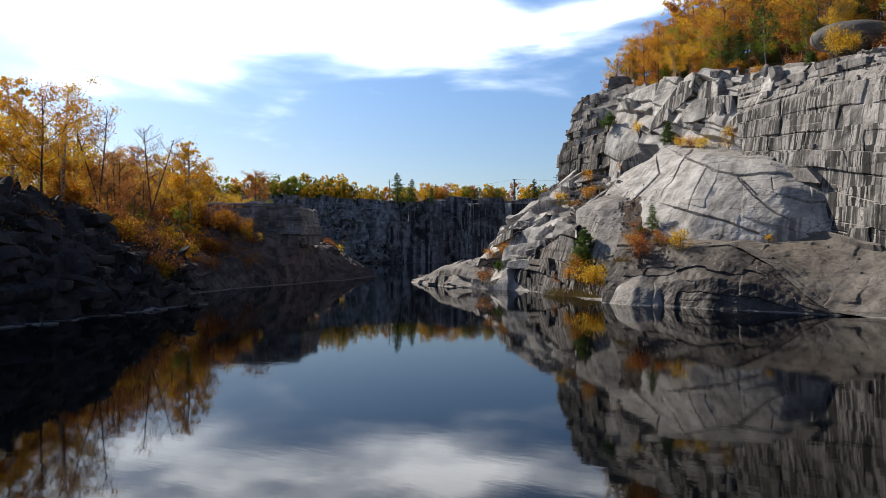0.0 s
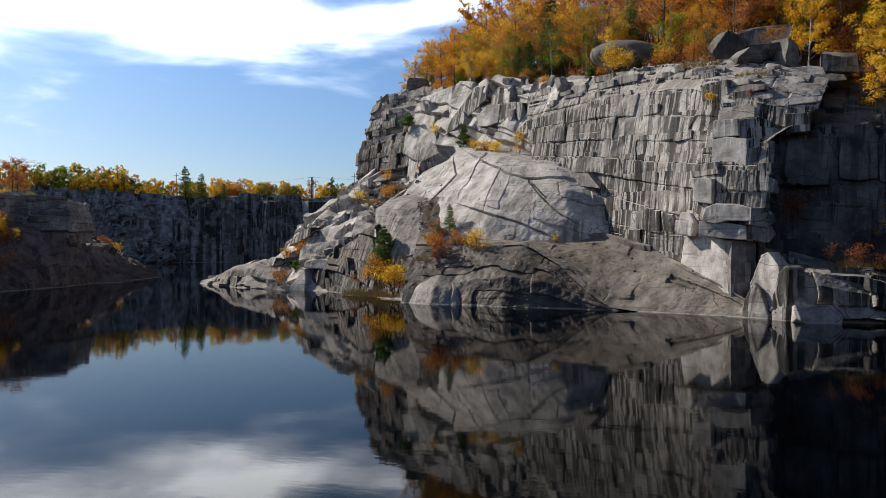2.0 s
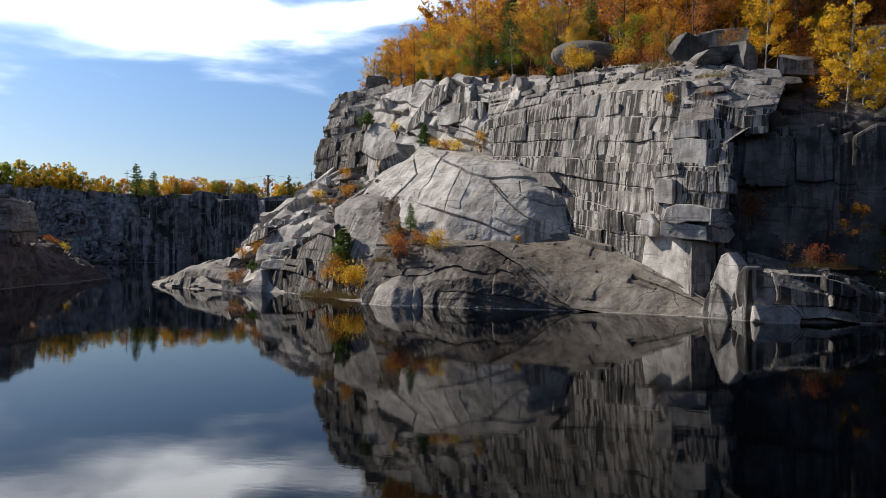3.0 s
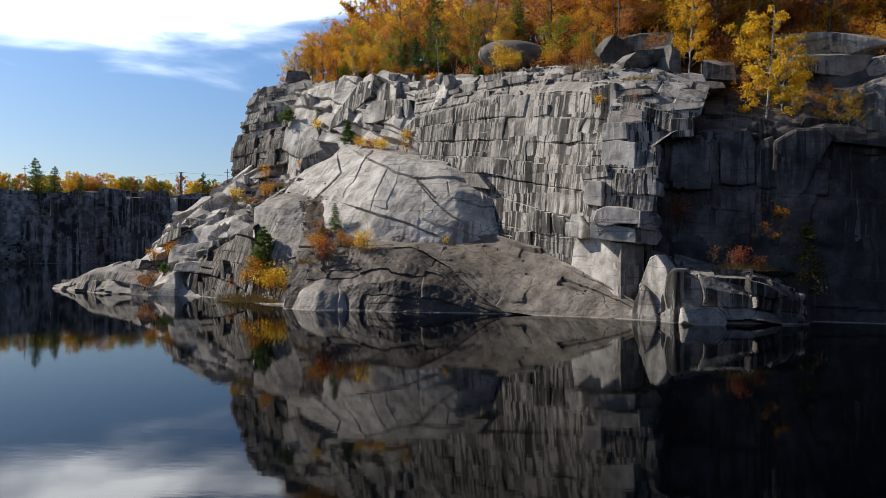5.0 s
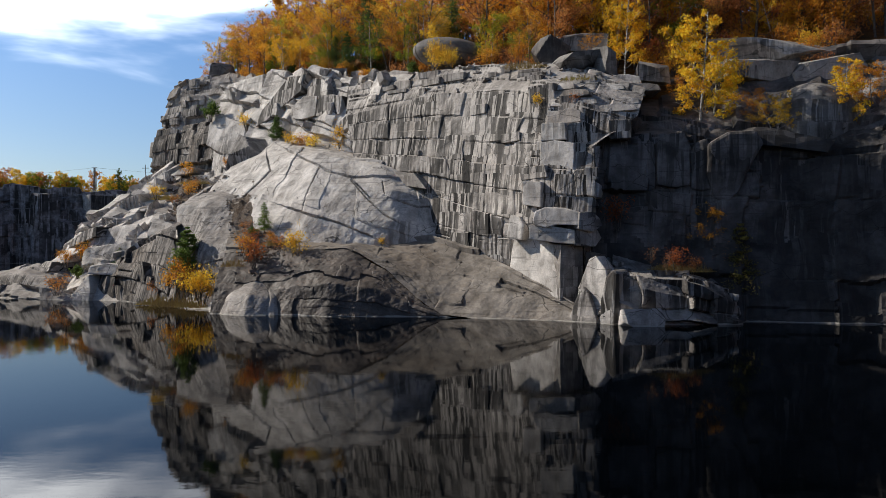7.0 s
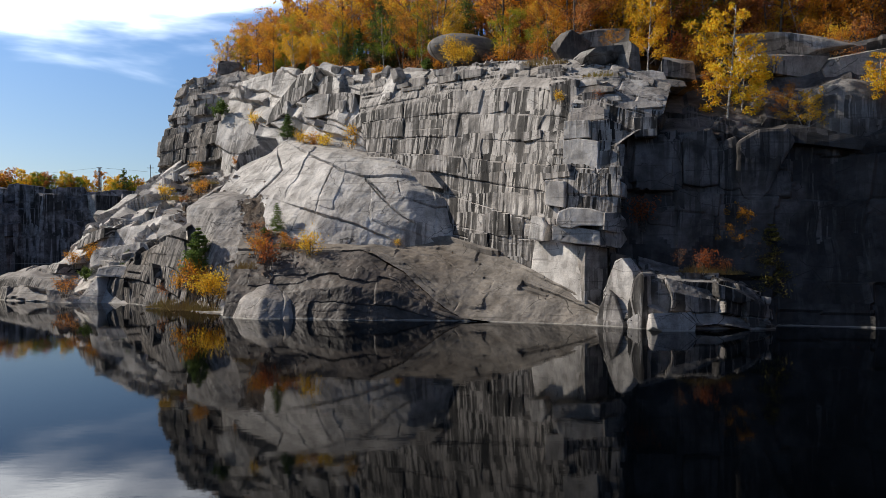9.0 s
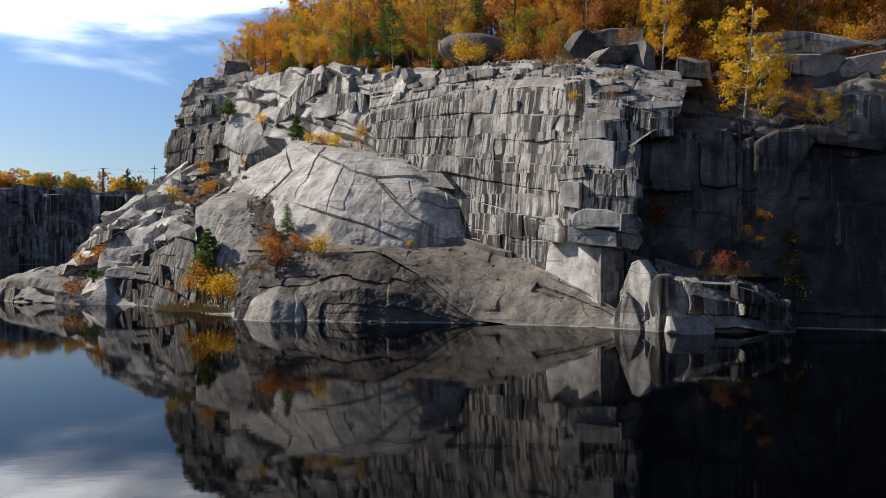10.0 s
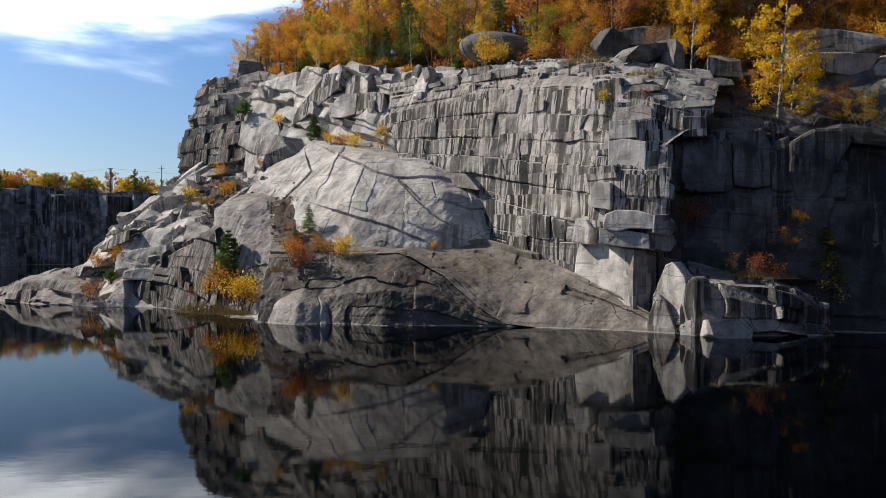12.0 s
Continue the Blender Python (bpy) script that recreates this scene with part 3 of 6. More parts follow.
# the rounded dome and the buttress beside it
dome, dome_g = rock("cliff_dome", "pale rounded granite dome with long sheet cracks", [
    [(-31, 90, 5), (-25, 83, 5), (-15, 79, 5.6), (-5, 78.2, 6), (1.5, 80, 6)],
    [(-31, 92.5, 10), (-25.5, 87, 10), (-15, 81.3, 10), (-5, 79.0, 9.5), (1.2, 81, 9)],
    [(-30, 95.0, 14.2), (-25, 91, 14), (-15, 84.6, 14.2), (-5.5, 81.0, 13), (0.6, 82, 11.5)],
    [(-28, 98, 17.4), (-23.5, 95, 18.4), (-15, 89, 18.0), (-7, 85, 16), (-0.5, 83.6, 13.5)],
    [(-27, 104, 19.2), (-22.5, 100, 21.2), (-15, 96, 19.8), (-7, 91, 17.8), (-1, 87, 14.5)]],
    380, 250, GRANITE_PALE, 13, 16, 14, (
        ([(-14.4, 16.2), (-15.3, 12.9), (-15.5, 10.6)], 0.085, 0.5, 0), ([(-10.3, 14.4), (-8.3, 12.1), (-6.2, 10.2), (-4.6, 9.3)], 0.085, 0.5, 0.12),
        ([(-9.9, 14.2), (-7.9, 12.2)], 0.085, 0.5, 0), ([(-6.6, 14.2), (-6.2, 12.6)], 0.085, 0.5, 0), ([(-4.6, 11.8), (-2.4, 11.0), (-1.2, 11.2)], 0.085, 0.5, 0.1),
        ([(-22.6, 18.6), (-21.2, 16.2), (-24.4, 12.6)], 0.085, 0.5, -0.12), ([(-20.0, 19.4), (-16.6, 17.4), (-13.4, 15.7), (-10.2, 14.6), (-6.0, 14.7), (-1.0, 13.6)], 0.085, 0.5, 0.22),
        ([(-17.6, 11.2), (-14.6, 10.2), (-10.8, 9.2), (-7.4, 7.7)], 0.085, 0.5, 0.2)),
    row=(4.5, 8), col=(4, 10), step=0.05, tilt=0.14, wobble=0.9, rough=0.14, dip=0.3, groove=0.02, split=0.2)
buttress, buttress_g = rock("cliff_buttress", "smooth curved granite buttress with rounded edges", [
    [(-33.5, 97, 1), (-30.2, 86.0, 0), (-26.5, 79.8, -0.5), (-22.5, 78.4, 1), (-19.5, 80, 4)],
    [(-34, 98, 7), (-31.6, 88.0, 7.5), (-27.6, 83.6, 6.5), (-23.5, 83, 7), (-20.5, 84, 8)],
    [(-34, 99, 11.2), (-32.6, 90.2, 11.6), (-28.5, 88.4, 12.0), (-24, 88, 11.8), (-22, 89, 11)],
    [(-33, 103, 13), (-31, 97, 14.4), (-27, 96, 15), (-24, 95, 15.4), (-22, 95, 15)]],
    180, 140, GRANITE, 32, 4, 8, row=(4, 9), col=(4, 9), step=0.2, tilt=0.3, wobble=1.2, rough=0.14, groove=0.08, split=0.1)
# the streaked wall
wall, wall_g = rock("cliff_wall", "quarried granite wall with black run-off streaks", [
    [(-9, 84, 5), (-1, 79.5, 5.5), (4, 74.8, 4), (8, 71.8, 2), (11, 69.6, 0), (14.2, 68.2, -1)],
    [(-9, 85.4, 8.2), (-1, 80.3, 8.2), (4, 74.9, 7.4), (8, 71.6, 7.2), (11, 69.4, 7.2), (14.2, 68.0, 7.2)],
    [(-9, 87, 12), (-1, 81.3, 12), (4, 75.0, 10), (8.3, 69.2, 9), (11, 67.4, 9), (14.2, 66.8, 9)],
    [(-11, 91, 19), (-2, 83.0, 18), (5, 75.8, 17), (9, 70.6, 16.5), (11.5, 68.8, 16), (14.2, 67.6, 16)]] + [
    [(-12, 93, 23.5), (-2, 84.6, 24), (5.8, 76.9, 23.4), (10, 72, 22.2), (14, 69.4, 20.5), (18.5, 68.4, 19.0)],
    [(-12, 97, 28), (-2, 88, 27.8), (6, 81, 27), (12, 76.5, 26.0), (16, 73.6, 24.4), (20, 71, 22)],
    [(-12, 104, 29), (-2, 95, 28.5), (6, 88, 27.8), (12, 83, 27), (16, 79, 26), (21, 76, 24)]],
    390, 300, GRANITE_STREAKED, 14, 2, 1, row=(1.2, 2.0), col=(2.0, 8.0), step=0.24, tilt=0.06, rough=0.10, dip=0.05, groove=0.16, wobble=0.14, ledge=0.5, split=0.2)
# upper left tier above the dome
tier, tier_g = rock("cliff_upper_tier", "broken granite ledges below the wood", [
    [(-36, 113, 16), (-29, 107, 17), (-22, 100, 18), (-13, 94, 18), (-6, 88.5, 16)],
    [(-36, 116, 25), (-29, 111, 25), (-20, 101.5, 24), (-12, 95, 23), (-5, 88, 22)],
    [(-36, 120, 33), (-28, 114, 33.4), (-19, 105, 32), (-11, 98, 29.5), (-3, 89, 27.5)],
    [(-34, 130, 35), (-26, 123, 35), (-17, 114, 33), (-9, 106, 31), (-1, 97, 29)]],
    260, 170, GRANITE_PALE, 15, 2, 2, row=(1.6, 3.6), col=(1.4, 5), step=1.0, tilt=0.7, rough=0.14, dip=0.3, groove=0.35)
# far left crag
crag, crag_g = rock("cliff_crag", "tall stepped granite crag at the end of the hill", [
    [(-49, 146, 14), (-52.5, 131, 15), (-46, 126, 15), (-38, 121, 16), (-31, 113, 17)],
    [(-48, 146, 24.5), (-50.6, 131, 24.7), (-46, 129, 24.7), (-38, 125, 25), (-30, 118, 25)],
    [(-46, 146, 35), (-48.6, 132, 35.4), (-45, 131, 36.4), (-38, 128, 37), (-29, 122, 34)],
    [(-42, 150, 38), (-44, 140, 38), (-41, 138, 38.6), (-34, 136, 38), (-26, 130, 36)]],
    230, 170, GRANITE, 16, 1, 1, row=(1.0, 2.2), col=(1.2, 4.5), step=0.8, tilt=0.25, rough=0.12, groove=0.35)
crag_base, crag_base_g = rock("cliff_crag_base", "dark columned band at the foot of the crag", [
    [(-50.8, 128.6, 21), (-46, 126.4, 21), (-39, 121.6, 21), (-33.6, 116.4, 22)],
    [(-50.9, 129.2, 24.5), (-46, 127.4, 25), (-39, 122.8, 25.4), (-33.6, 117.8, 25.8)],
    [(-50.7, 130.4, 27.8), (-46, 128.8, 28.2), (-39, 124.4, 28.4), (-33.6, 119.4, 28.4)],
    [(-49.6, 131.6, 28.6), (-45.6, 130.6, 28.8), (-38.6, 126.4, 29), (-33, 121.4, 29)]],
    150, 60, GRANITE_SIDE, 35, 1, 1, row=(1.6, 3.2), col=(0.8, 2.2), step=0.6, tilt=0.1, rough=0.08, groove=0.4, wobble=0.1)
# ridge down to the spit
ridge, ridge_g = rock("cliff_ridge", "light broken granite ridge stepping down to the lake", [
    [(-62, 112, -1), (-57, 100, -1), (-47, 91, -1), (-40, 88.5, -1), (-33, 84.5, -1), (-26, 77, -1), (-22, 75, -1)],
    [(-60, 114, 3), (-54, 102, 3.6), (-45.5, 94, 3.4), (-39, 92.0, 2.2), (-33, 87.5, 2), (-27, 82, 2), (-23, 79, 3)],
    [(-58.5, 117, 6), (-52.5, 105, 8.5), (-46, 98.5, 9.5), (-40, 95.6, 9.0), (-33.5, 90.6, 7.6), (-28, 87, 7), (-23, 85, 7)]] + [
    [(-58, 120, 8), (-51.5, 109, 11), (-46, 104, 12.6), (-40, 101, 12), (-34, 96, 10.2), (-29, 94, 10), (-24, 92, 10)],
    [(-56, 128, 11), (-51, 118, 14), (-46, 114, 16.5), (-40, 109, 14.5), (-34, 103, 13), (-29, 98, 12.5), (-24, 95, 12)],
    [(-54, 138, 17), (-51, 131, 19), (-46, 127, 21), (-40, 121, 19), (-34, 113, 18), (-29, 106, 17), (-24, 101, 16)]],
    290, 210, GRANITE_PALE, 17, 2, 2, row=(1.6, 3.4), col=(1.2, 5.0), step=0.8, tilt=0.6, rough=0.10, dip=-0.35, groove=0.4, wobble=0.25)
# spit
spit, spit_g = rock("cliff_spit", "low granite spit running out into the lake", [
    [(-71, 105, -0.6), (-62, 98, -0.8), (-55, 93.5, -0.8), (-47, 90, -0.8), (-44, 89, -0.8)],
    [(-70, 105.5, 0.4), (-62, 99.5, 2.2), (-55, 95.5, 3.4), (-50, 93.0, 2.6), (-46, 92.4, 0.0)],
    [(-70, 108, 0.5), (-62, 104, 3.0), (-55, 100, 4.6), (-50, 97, 3.6), (-46, 96, 0.4)],
    [(-71, 112, -0.8), (-62, 112, -0.8), (-55, 112, -0.8), (-48, 112, 2), (-44, 112, 4)]],
    180, 100, GRANITE, 18, 3, 3, row=(1.2, 3.0), col=(2.0, 7.0), step=0.5, tilt=0.4, rough=0.15, groove=0.25)
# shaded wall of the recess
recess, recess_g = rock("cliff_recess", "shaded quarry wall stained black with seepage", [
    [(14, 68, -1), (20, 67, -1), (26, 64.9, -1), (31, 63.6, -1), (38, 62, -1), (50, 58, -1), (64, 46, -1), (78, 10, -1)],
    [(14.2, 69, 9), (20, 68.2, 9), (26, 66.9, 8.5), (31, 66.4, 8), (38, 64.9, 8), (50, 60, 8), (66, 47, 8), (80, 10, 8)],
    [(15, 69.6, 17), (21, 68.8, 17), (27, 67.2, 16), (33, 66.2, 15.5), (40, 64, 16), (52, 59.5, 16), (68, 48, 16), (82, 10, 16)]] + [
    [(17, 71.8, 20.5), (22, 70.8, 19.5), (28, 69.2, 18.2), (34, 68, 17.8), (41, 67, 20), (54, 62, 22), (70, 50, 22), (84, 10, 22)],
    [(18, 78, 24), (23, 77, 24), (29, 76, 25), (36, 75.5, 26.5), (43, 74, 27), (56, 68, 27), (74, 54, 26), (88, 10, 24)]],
    320, 160, GRANITE_SHADE_GREY, 19, 2, 1, row=(2.4, 5.0), col=(1.5, 6), step=0.8, tilt=0.3, rough=0.2, groove=0.35)
# the deep end and the foot of it have their shade painted black, with a ragged limit
recess.data.materials.append(GRANITE_SHADE_BLACK)
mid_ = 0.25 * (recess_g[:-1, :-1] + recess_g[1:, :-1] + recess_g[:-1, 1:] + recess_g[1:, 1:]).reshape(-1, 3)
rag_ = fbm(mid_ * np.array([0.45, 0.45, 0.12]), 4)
shade_ = (mid_[:, 0] + 12 * rag_ > 31.5) & (mid_[:, 2] < 17.5) | (mid_[:, 0] > 15.5) & (mid_[:, 2] + 5 * rag_ < 7.0)
recess.data.polygons.foreach_set("material_index", shade_.astype(np.int32))
# rock shelf below the recess
shelf, shelf_g = rock("cliff_shelf", "low granite shelf with a pale split end", [
    [(12.6, 65.2, -1), (14.2, 63.3, -1), (17, 61.7, -1), (21, 61.3, -1), (24.8, 61.6, -1), (26.2, 62.6, -1), (26.6, 64.6, -1)],
    [(12.8, 66, 2.2), (14.6, 63.6, 2.8), (17, 62.0, 3.0), (21, 61.7, 2.6), (24.4, 62.0, 1.9), (25.6, 63.0, 1.8), (26.0, 64.8, 1.8)],
    [(13.2, 67, 5.0), (14.6, 65.0, 4.8), (17, 63.2, 4.2), (21, 62.8, 3.7), (23.8, 63.0, 2.9), (24.8, 63.8, 2.5), (25.4, 65.4, 2.4)],
    [(13.5, 68.5, 5.6), (15, 68.4, 5.4), (18, 68.2, 5.1), (21, 67.8, 4.7), (23.6, 67.4, 4.2), (24.6, 67, 3.8), (25.2, 67, 3.6)]],
    220, 130, GRANITE_SHELF, 20, 2, 2, row=(1.4, 3.0), col=(1.8, 5), step=0.4, tilt=0.4, rough=0.1, groove=0.3)

side, side_g = rock("cliff_side_wall", "brown-stained streaked wall beside the buttress", [
    [(-43.8, 91.4, -1), (-38.3, 88.2, -1), (-33.3, 84.6, -1), (-29.3, 81.0, -1)],
    [(-43.3, 92.4, 2.2), (-38.3, 89.4, 3.2), (-33.5, 86.2, 4.2), (-30.1, 83.2, 4.6)],
    [(-42.7, 93.6, 4.4), (-38.3, 91.2, 6.4), (-33.9, 88.4, 8.4), (-31.3, 86.7, 9.0)],
    [(-42.3, 94.8, 4.8), (-38.3, 92.8, 6.8), (-34.3, 90.2, 8.8), (-31.3, 88.8, 9.4)]],
    150, 100, GRANITE_SIDE, 34, 1, 1, row=(1.4, 3.0), col=(0.9, 3.0), step=0.6, tilt=0.3, rough=0.12, dip=0.3, groove=0.4, wobble=0.2)

# ledges, prow and split slabs that stand out of the wall
face_block("quarry_block", 201, (9.4, 69.7), -32, 13.0, [(0, 0), (3.4, -0.1), (3.5, 3.4), (1.6, 3.8), (0.1, 3.7)], 3.0, GRANITE_PALE, wall)
face_block("quarry_block", 202, (12.61, 68.02), -6, 13.0, [(0, 0), (2.0, 0.1), (2.2, 3.1), (0.1, 3.5)], 3.0, GRANITE_STREAKED, wall)
face_block("quarry_block", 203, (9.51, 69.77), -30, 16.85, [(0, 0), (2.6, 0), (2.5, 1.6), (0.1, 1.7)], 3.0, GRANITE_PALE, wall)
face_block("quarry_block", 204, (12.01, 68.77), -12, 16.6, [(0, 0), (2.7, -0.1), (2.8, 1.3), (1.5, 1.9), (0, 1.8)], 3.0, GRANITE_STREAKED, wall)
face_block("quarry_block", 205, (11.71, 68.47), -28, 11.15, [(0, 0.1), (1.25, 0), (1.3, 1.7), (0.1, 1.75)], 2.6, GRANITE_PALE, wall)
face_block("quarry_block", 206, (12.96, 67.97), -22, 11.1, [(0, 0), (1.7, 0.2), (1.8, 1.4), (1.2, 1.75), (0, 1.7)], 2.6, GRANITE_PALE, wall, 0, 0.14)
face_block("quarry_block", 207, (11.41, 68.17), -14, 10.4, [(0, 0), (3.3, 0.05), (3.1, 0.55), (0.2, 0.65)], 2.6, GRANITE, wall)
face_block("quarry_block", 208, (7.71, 69.27), -30, 10.4, [(0, 0.3), (1.9, 0), (1.9, 2.4), (0, 2.6)], 2.0, GRANITE_PALE, wall)
# sunlit fronts get paler granite, their shaded right-hand returns darker granite
face_block("ledge", 211, (8.28, 66.87), -22, 8.5, [(0, 0.7), (0.25, 1.5), (1.2, 1.85), (3.0, 1.75), (4.4, 1.3), (4.4, 0.1), (2.3, 0.2), (1.5, -0.1), (0.1, 0.2)], 3.6, GRANITE_PALE, wall, 8, 0.12)
face_block("ledge", 212, (12.28, 65.26), 24, 8.1, [(0, 0.2), (0.1, 1.7), (1.6, 1.8), (2.4, 1.2), (2.6, 0.5), (1.6, -0.1)], 3.0, GRANITE, wall, 0, 0.12)
face_block("ledge", 213, (8.09, 67.26), -22, 7.0, [(0, 0.4), (0, 1.75), (2.0, 1.6), (4.2, 1.2), (4.3, -0.1), (2.4, 0.05)], 3.2, GRANITE_PALE, wall)
face_block("ledge", 214, (11.99, 65.76), 18, 6.6, [(0, 0.2), (0, 1.7), (2.4, 1.6), (2.9, 0.9), (2.2, 0.1)], 3.0, GRANITE, wall)
face_block("ledge", 215, (6.20, 70.31), -40, 7.5, [(0, 0), (1.9, -0.2), (2.0, 1.2), (1.4, 2.1), (0.3, 2.3)], 2.4, GRANITE_PALE, wall, 6, 0.2)
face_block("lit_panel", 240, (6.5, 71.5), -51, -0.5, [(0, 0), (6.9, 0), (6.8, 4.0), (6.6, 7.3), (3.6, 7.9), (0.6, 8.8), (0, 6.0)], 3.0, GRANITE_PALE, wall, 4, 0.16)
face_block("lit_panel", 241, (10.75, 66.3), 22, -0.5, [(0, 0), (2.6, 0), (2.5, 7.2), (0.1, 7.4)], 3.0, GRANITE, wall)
# the shaded gap beside the panel, its shade put into the dark granite
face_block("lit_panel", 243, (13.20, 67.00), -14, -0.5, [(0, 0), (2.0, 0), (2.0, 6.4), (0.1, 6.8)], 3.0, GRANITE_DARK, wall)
for sd_, at_, head_, z_, w_, h_, lean_, mat_ in (
        (252, (10.10, 70.20), -24, 18.5, 3.4, 1.5, 18, GRANITE), (253, (12.40, 69.60), -14, 19.5, 6.2, 0.8, 25, GRANITE),
        (254, (10.60, 70.80), -20, 20.3, 4.6, 0.9, 30, GRANITE_PALE), (255, (14.40, 70.20), -8, 20.4, 4.8, 0.9, 30, GRANITE_PALE), (256, (9.20, 72.00), -26, 21.2, 5.6, 0.9, 26, GRANITE),
        (257, (13.80, 71.20), -8, 21.3, 6.2, 0.8, 34, GRANITE), (258, (8.40, 73.20), -28, 22.1, 5.2, 1.0, 30, GRANITE_PALE), (259, (12.80, 72.40), -14, 22.1, 5.4, 0.9, 30, GRANITE_PALE),
        (260, (17.60, 71.80), -4, 22.1, 4.2, 1.0, 30, GRANITE), (261, (10.60, 74.20), -24, 23.1, 5.2, 1.1, 26, GRANITE), (262, (15.60, 73.20), -10, 23.0, 4.6, 1.2, 26, GRANITE_PALE)):
    face_block("brow_slab", sd_, at_, head_, z_, [(0, 0.1), (w_ * 0.5, 0), (w_, 0.1), (w_ * 0.96, h_ * 0.8), (w_ * 0.7, h_ * 1.1), (w_ * 0.3, h_ * 0.95), (w_ * 0.05, h_)], 4.0, mat_, wall, lean_, 0.09)
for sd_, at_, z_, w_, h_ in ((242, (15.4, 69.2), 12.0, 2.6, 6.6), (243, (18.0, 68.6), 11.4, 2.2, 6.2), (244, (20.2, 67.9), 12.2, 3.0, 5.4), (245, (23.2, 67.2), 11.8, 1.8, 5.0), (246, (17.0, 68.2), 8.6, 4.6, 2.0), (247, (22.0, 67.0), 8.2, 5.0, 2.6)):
    face_block("seepage_panel", sd_, at_, -13, z_, [(0, 0.3), (w_ * 0.5, 0), (w_, 0.2), (w_ * 1.02, h_ * 0.7), (w_ * 0.8, h_), (w_ * 0.3, h_ * 0.94), (-0.1, h_ * 0.8)], 3.0, GRANITE_SHADE_GREY, recess, 3, 0.2)
face_block("recess_drape", 248, (24.4, 66.6), -16, 10.6, [(0.6, 0.6), (1.9, 0.0), (2.8, 1.2), (3.6, 3.2), (4.8, 5.4), (4.2, 6.6), (1.8, 6.6), (0.1, 5.6), (0, 2.6)], 3.2, GRANITE_SHADE_GREY, recess, -5, 0.3)
face_block("split_slab", 209, (12.00, 65.60), -45, 0.0, [(0, -0.6), (2.7, -0.8), (3.0, 1.5), (3.25, 3.6), (3.0, 4.7), (1.9, 5.9), (1.2, 5.6), (0.2, 3.0)], 1.6, GRANITE_PALE, shelf, 4, 0.14)
face_block("split_slab", 210, (11.30, 64.70), -35, 0.0, [(0, 0.4), (0.3, 1.7), (1.0, 3.2), (1.6, 2.7), (2.6, 0.2), (2.4, -0.8), (0.2, -0.8)], 1.4, GRANITE, shelf, 12, 0.12)
face_block("split_slab", 216, (13.50, 63.00), -42, 0.0, [(0.2, -0.8), (1.5, -0.8), (1.5, 4.4), (0.9, 4.8), (0.4, 4.0), (0, 2.0)], 2.6, GRANITE_SHELF, shelf, 8, 0.25)
face_block("split_slab", 217, (14.50, 62.45), -4, 0.0, [(0, -0.8), (3.0, -0.8), (3.0, 3.3), (1.6, 4.2), (0, 4.6)], 2.6, GRANITE_SHELF, shelf, 14, 0.3)
stone("split_slab", "", 211, (16.8, 61.2, 0.5), (3.6, 1.6, 1.6), (0, 0, 4), GRANITE_PALE, 0.7, 7, shelf)
stone("split_slab", "", 212, (22.3, 62.4, 2.9), (3.4, 2.2, 1.0), (10, 14, 10), GRANITE_SHELF, 0.8, 7, shelf)
stone("recess_roof", "", 214, (31.5, 67.6, 16.6), (8, 4.4, 1.8), (0, 8, -10), GRANITE_SHADE_BLACK, 0.8, 9, recess)
gen_r = np.random.default_rng(301)
for k in range(26):
    # thin sheets that dip towards the lake, one above the other up the ridge
    t_ = (k + gen_r.random()) / 26
    x_ = float(np.interp(t_, [0, 0.45, 1], [-52.0, -45.0, -41.0])) + gen_r.uniform(-2.0, 2.4)
    y_ = float(np.interp(t_, [0, 0.45, 1], [98.6, 100.4, 120.6])) + gen_r.uniform(-1.0, 1.0) - 0.4 * (x_ + 46)
    z_ = float(np.interp(t_, [0, 0.45, 1], [1.6, 7.6, 18.6])) + gen_r.uniform(-0.7, 0.7) - 0.12 * (x_ + 46)
    w_, h_, up_ = gen_r.uniform(2.4, 5.5), gen_r.uniform(0.5, 1.5), gen_r.uniform(0.1, 0.5)
    face_block("broken_slab", 301 + k, (x_ - w_ / 2, y_ - 2.0), gen_r.uniform(-44, -8), z_ - w_ * up_ * 0.5,
               [(0, 0), (w_ * 0.5, w_ * up_ * 0.45), (w_, w_ * up_ * 0.9), (w_ * 0.93, w_ * up_ + h_), (w_ * 0.55, w_ * up_ * 0.6 + h_ * 1.3), (w_ * 0.1, w_ * up_ * 0.1 + h_)], gen_r.uniform(3, 6),
               GRANITE_PALE if k % 3 else GRANITE_STREAKED, ridge, gen_r.uniform(10, 34), 0.08)
face_block("boulder_slab", 305, (-44.6, 91.8), -8, 3.0, [(0, 0.2), (5.2, 0.0), (5.6, 0.7), (5.0, 1.5), (2.5, 1.7), (0.2, 1.4)], 3.0, GRANITE_PALE, ridge, 20, 0.25)
face_block("boulder_slab", 306, (-46.6, 90.2), -14, -0.8, [(0, 0), (3.6, 0), (3.0, 2.4), (2.0, 4.4), (1.2, 3.2), (0.5, 1.6)], 2.6, GRANITE_PALE, ridge, 26, 0.2)
stone("sheet_slab", "", 321, (-10.0, 90.0, 17.0), (9.0, 4.0, 1.7), (4, 5, -38), GRANITE_PALE, 0.8, 6, dome)
stone("sheet_slab", "", 322, (-3.6, 84.6, 14.6), (6.5, 3.0, 1.3), (4, 9, -42), GRANITE, 0.8, 6, dome)
stone("sheet_slab", "", 323, (-26.8, 103.5, 19.6), (5.0, 6.0, 5.4), (20, 22, 10), GRANITE, 0.8, 6, dome)
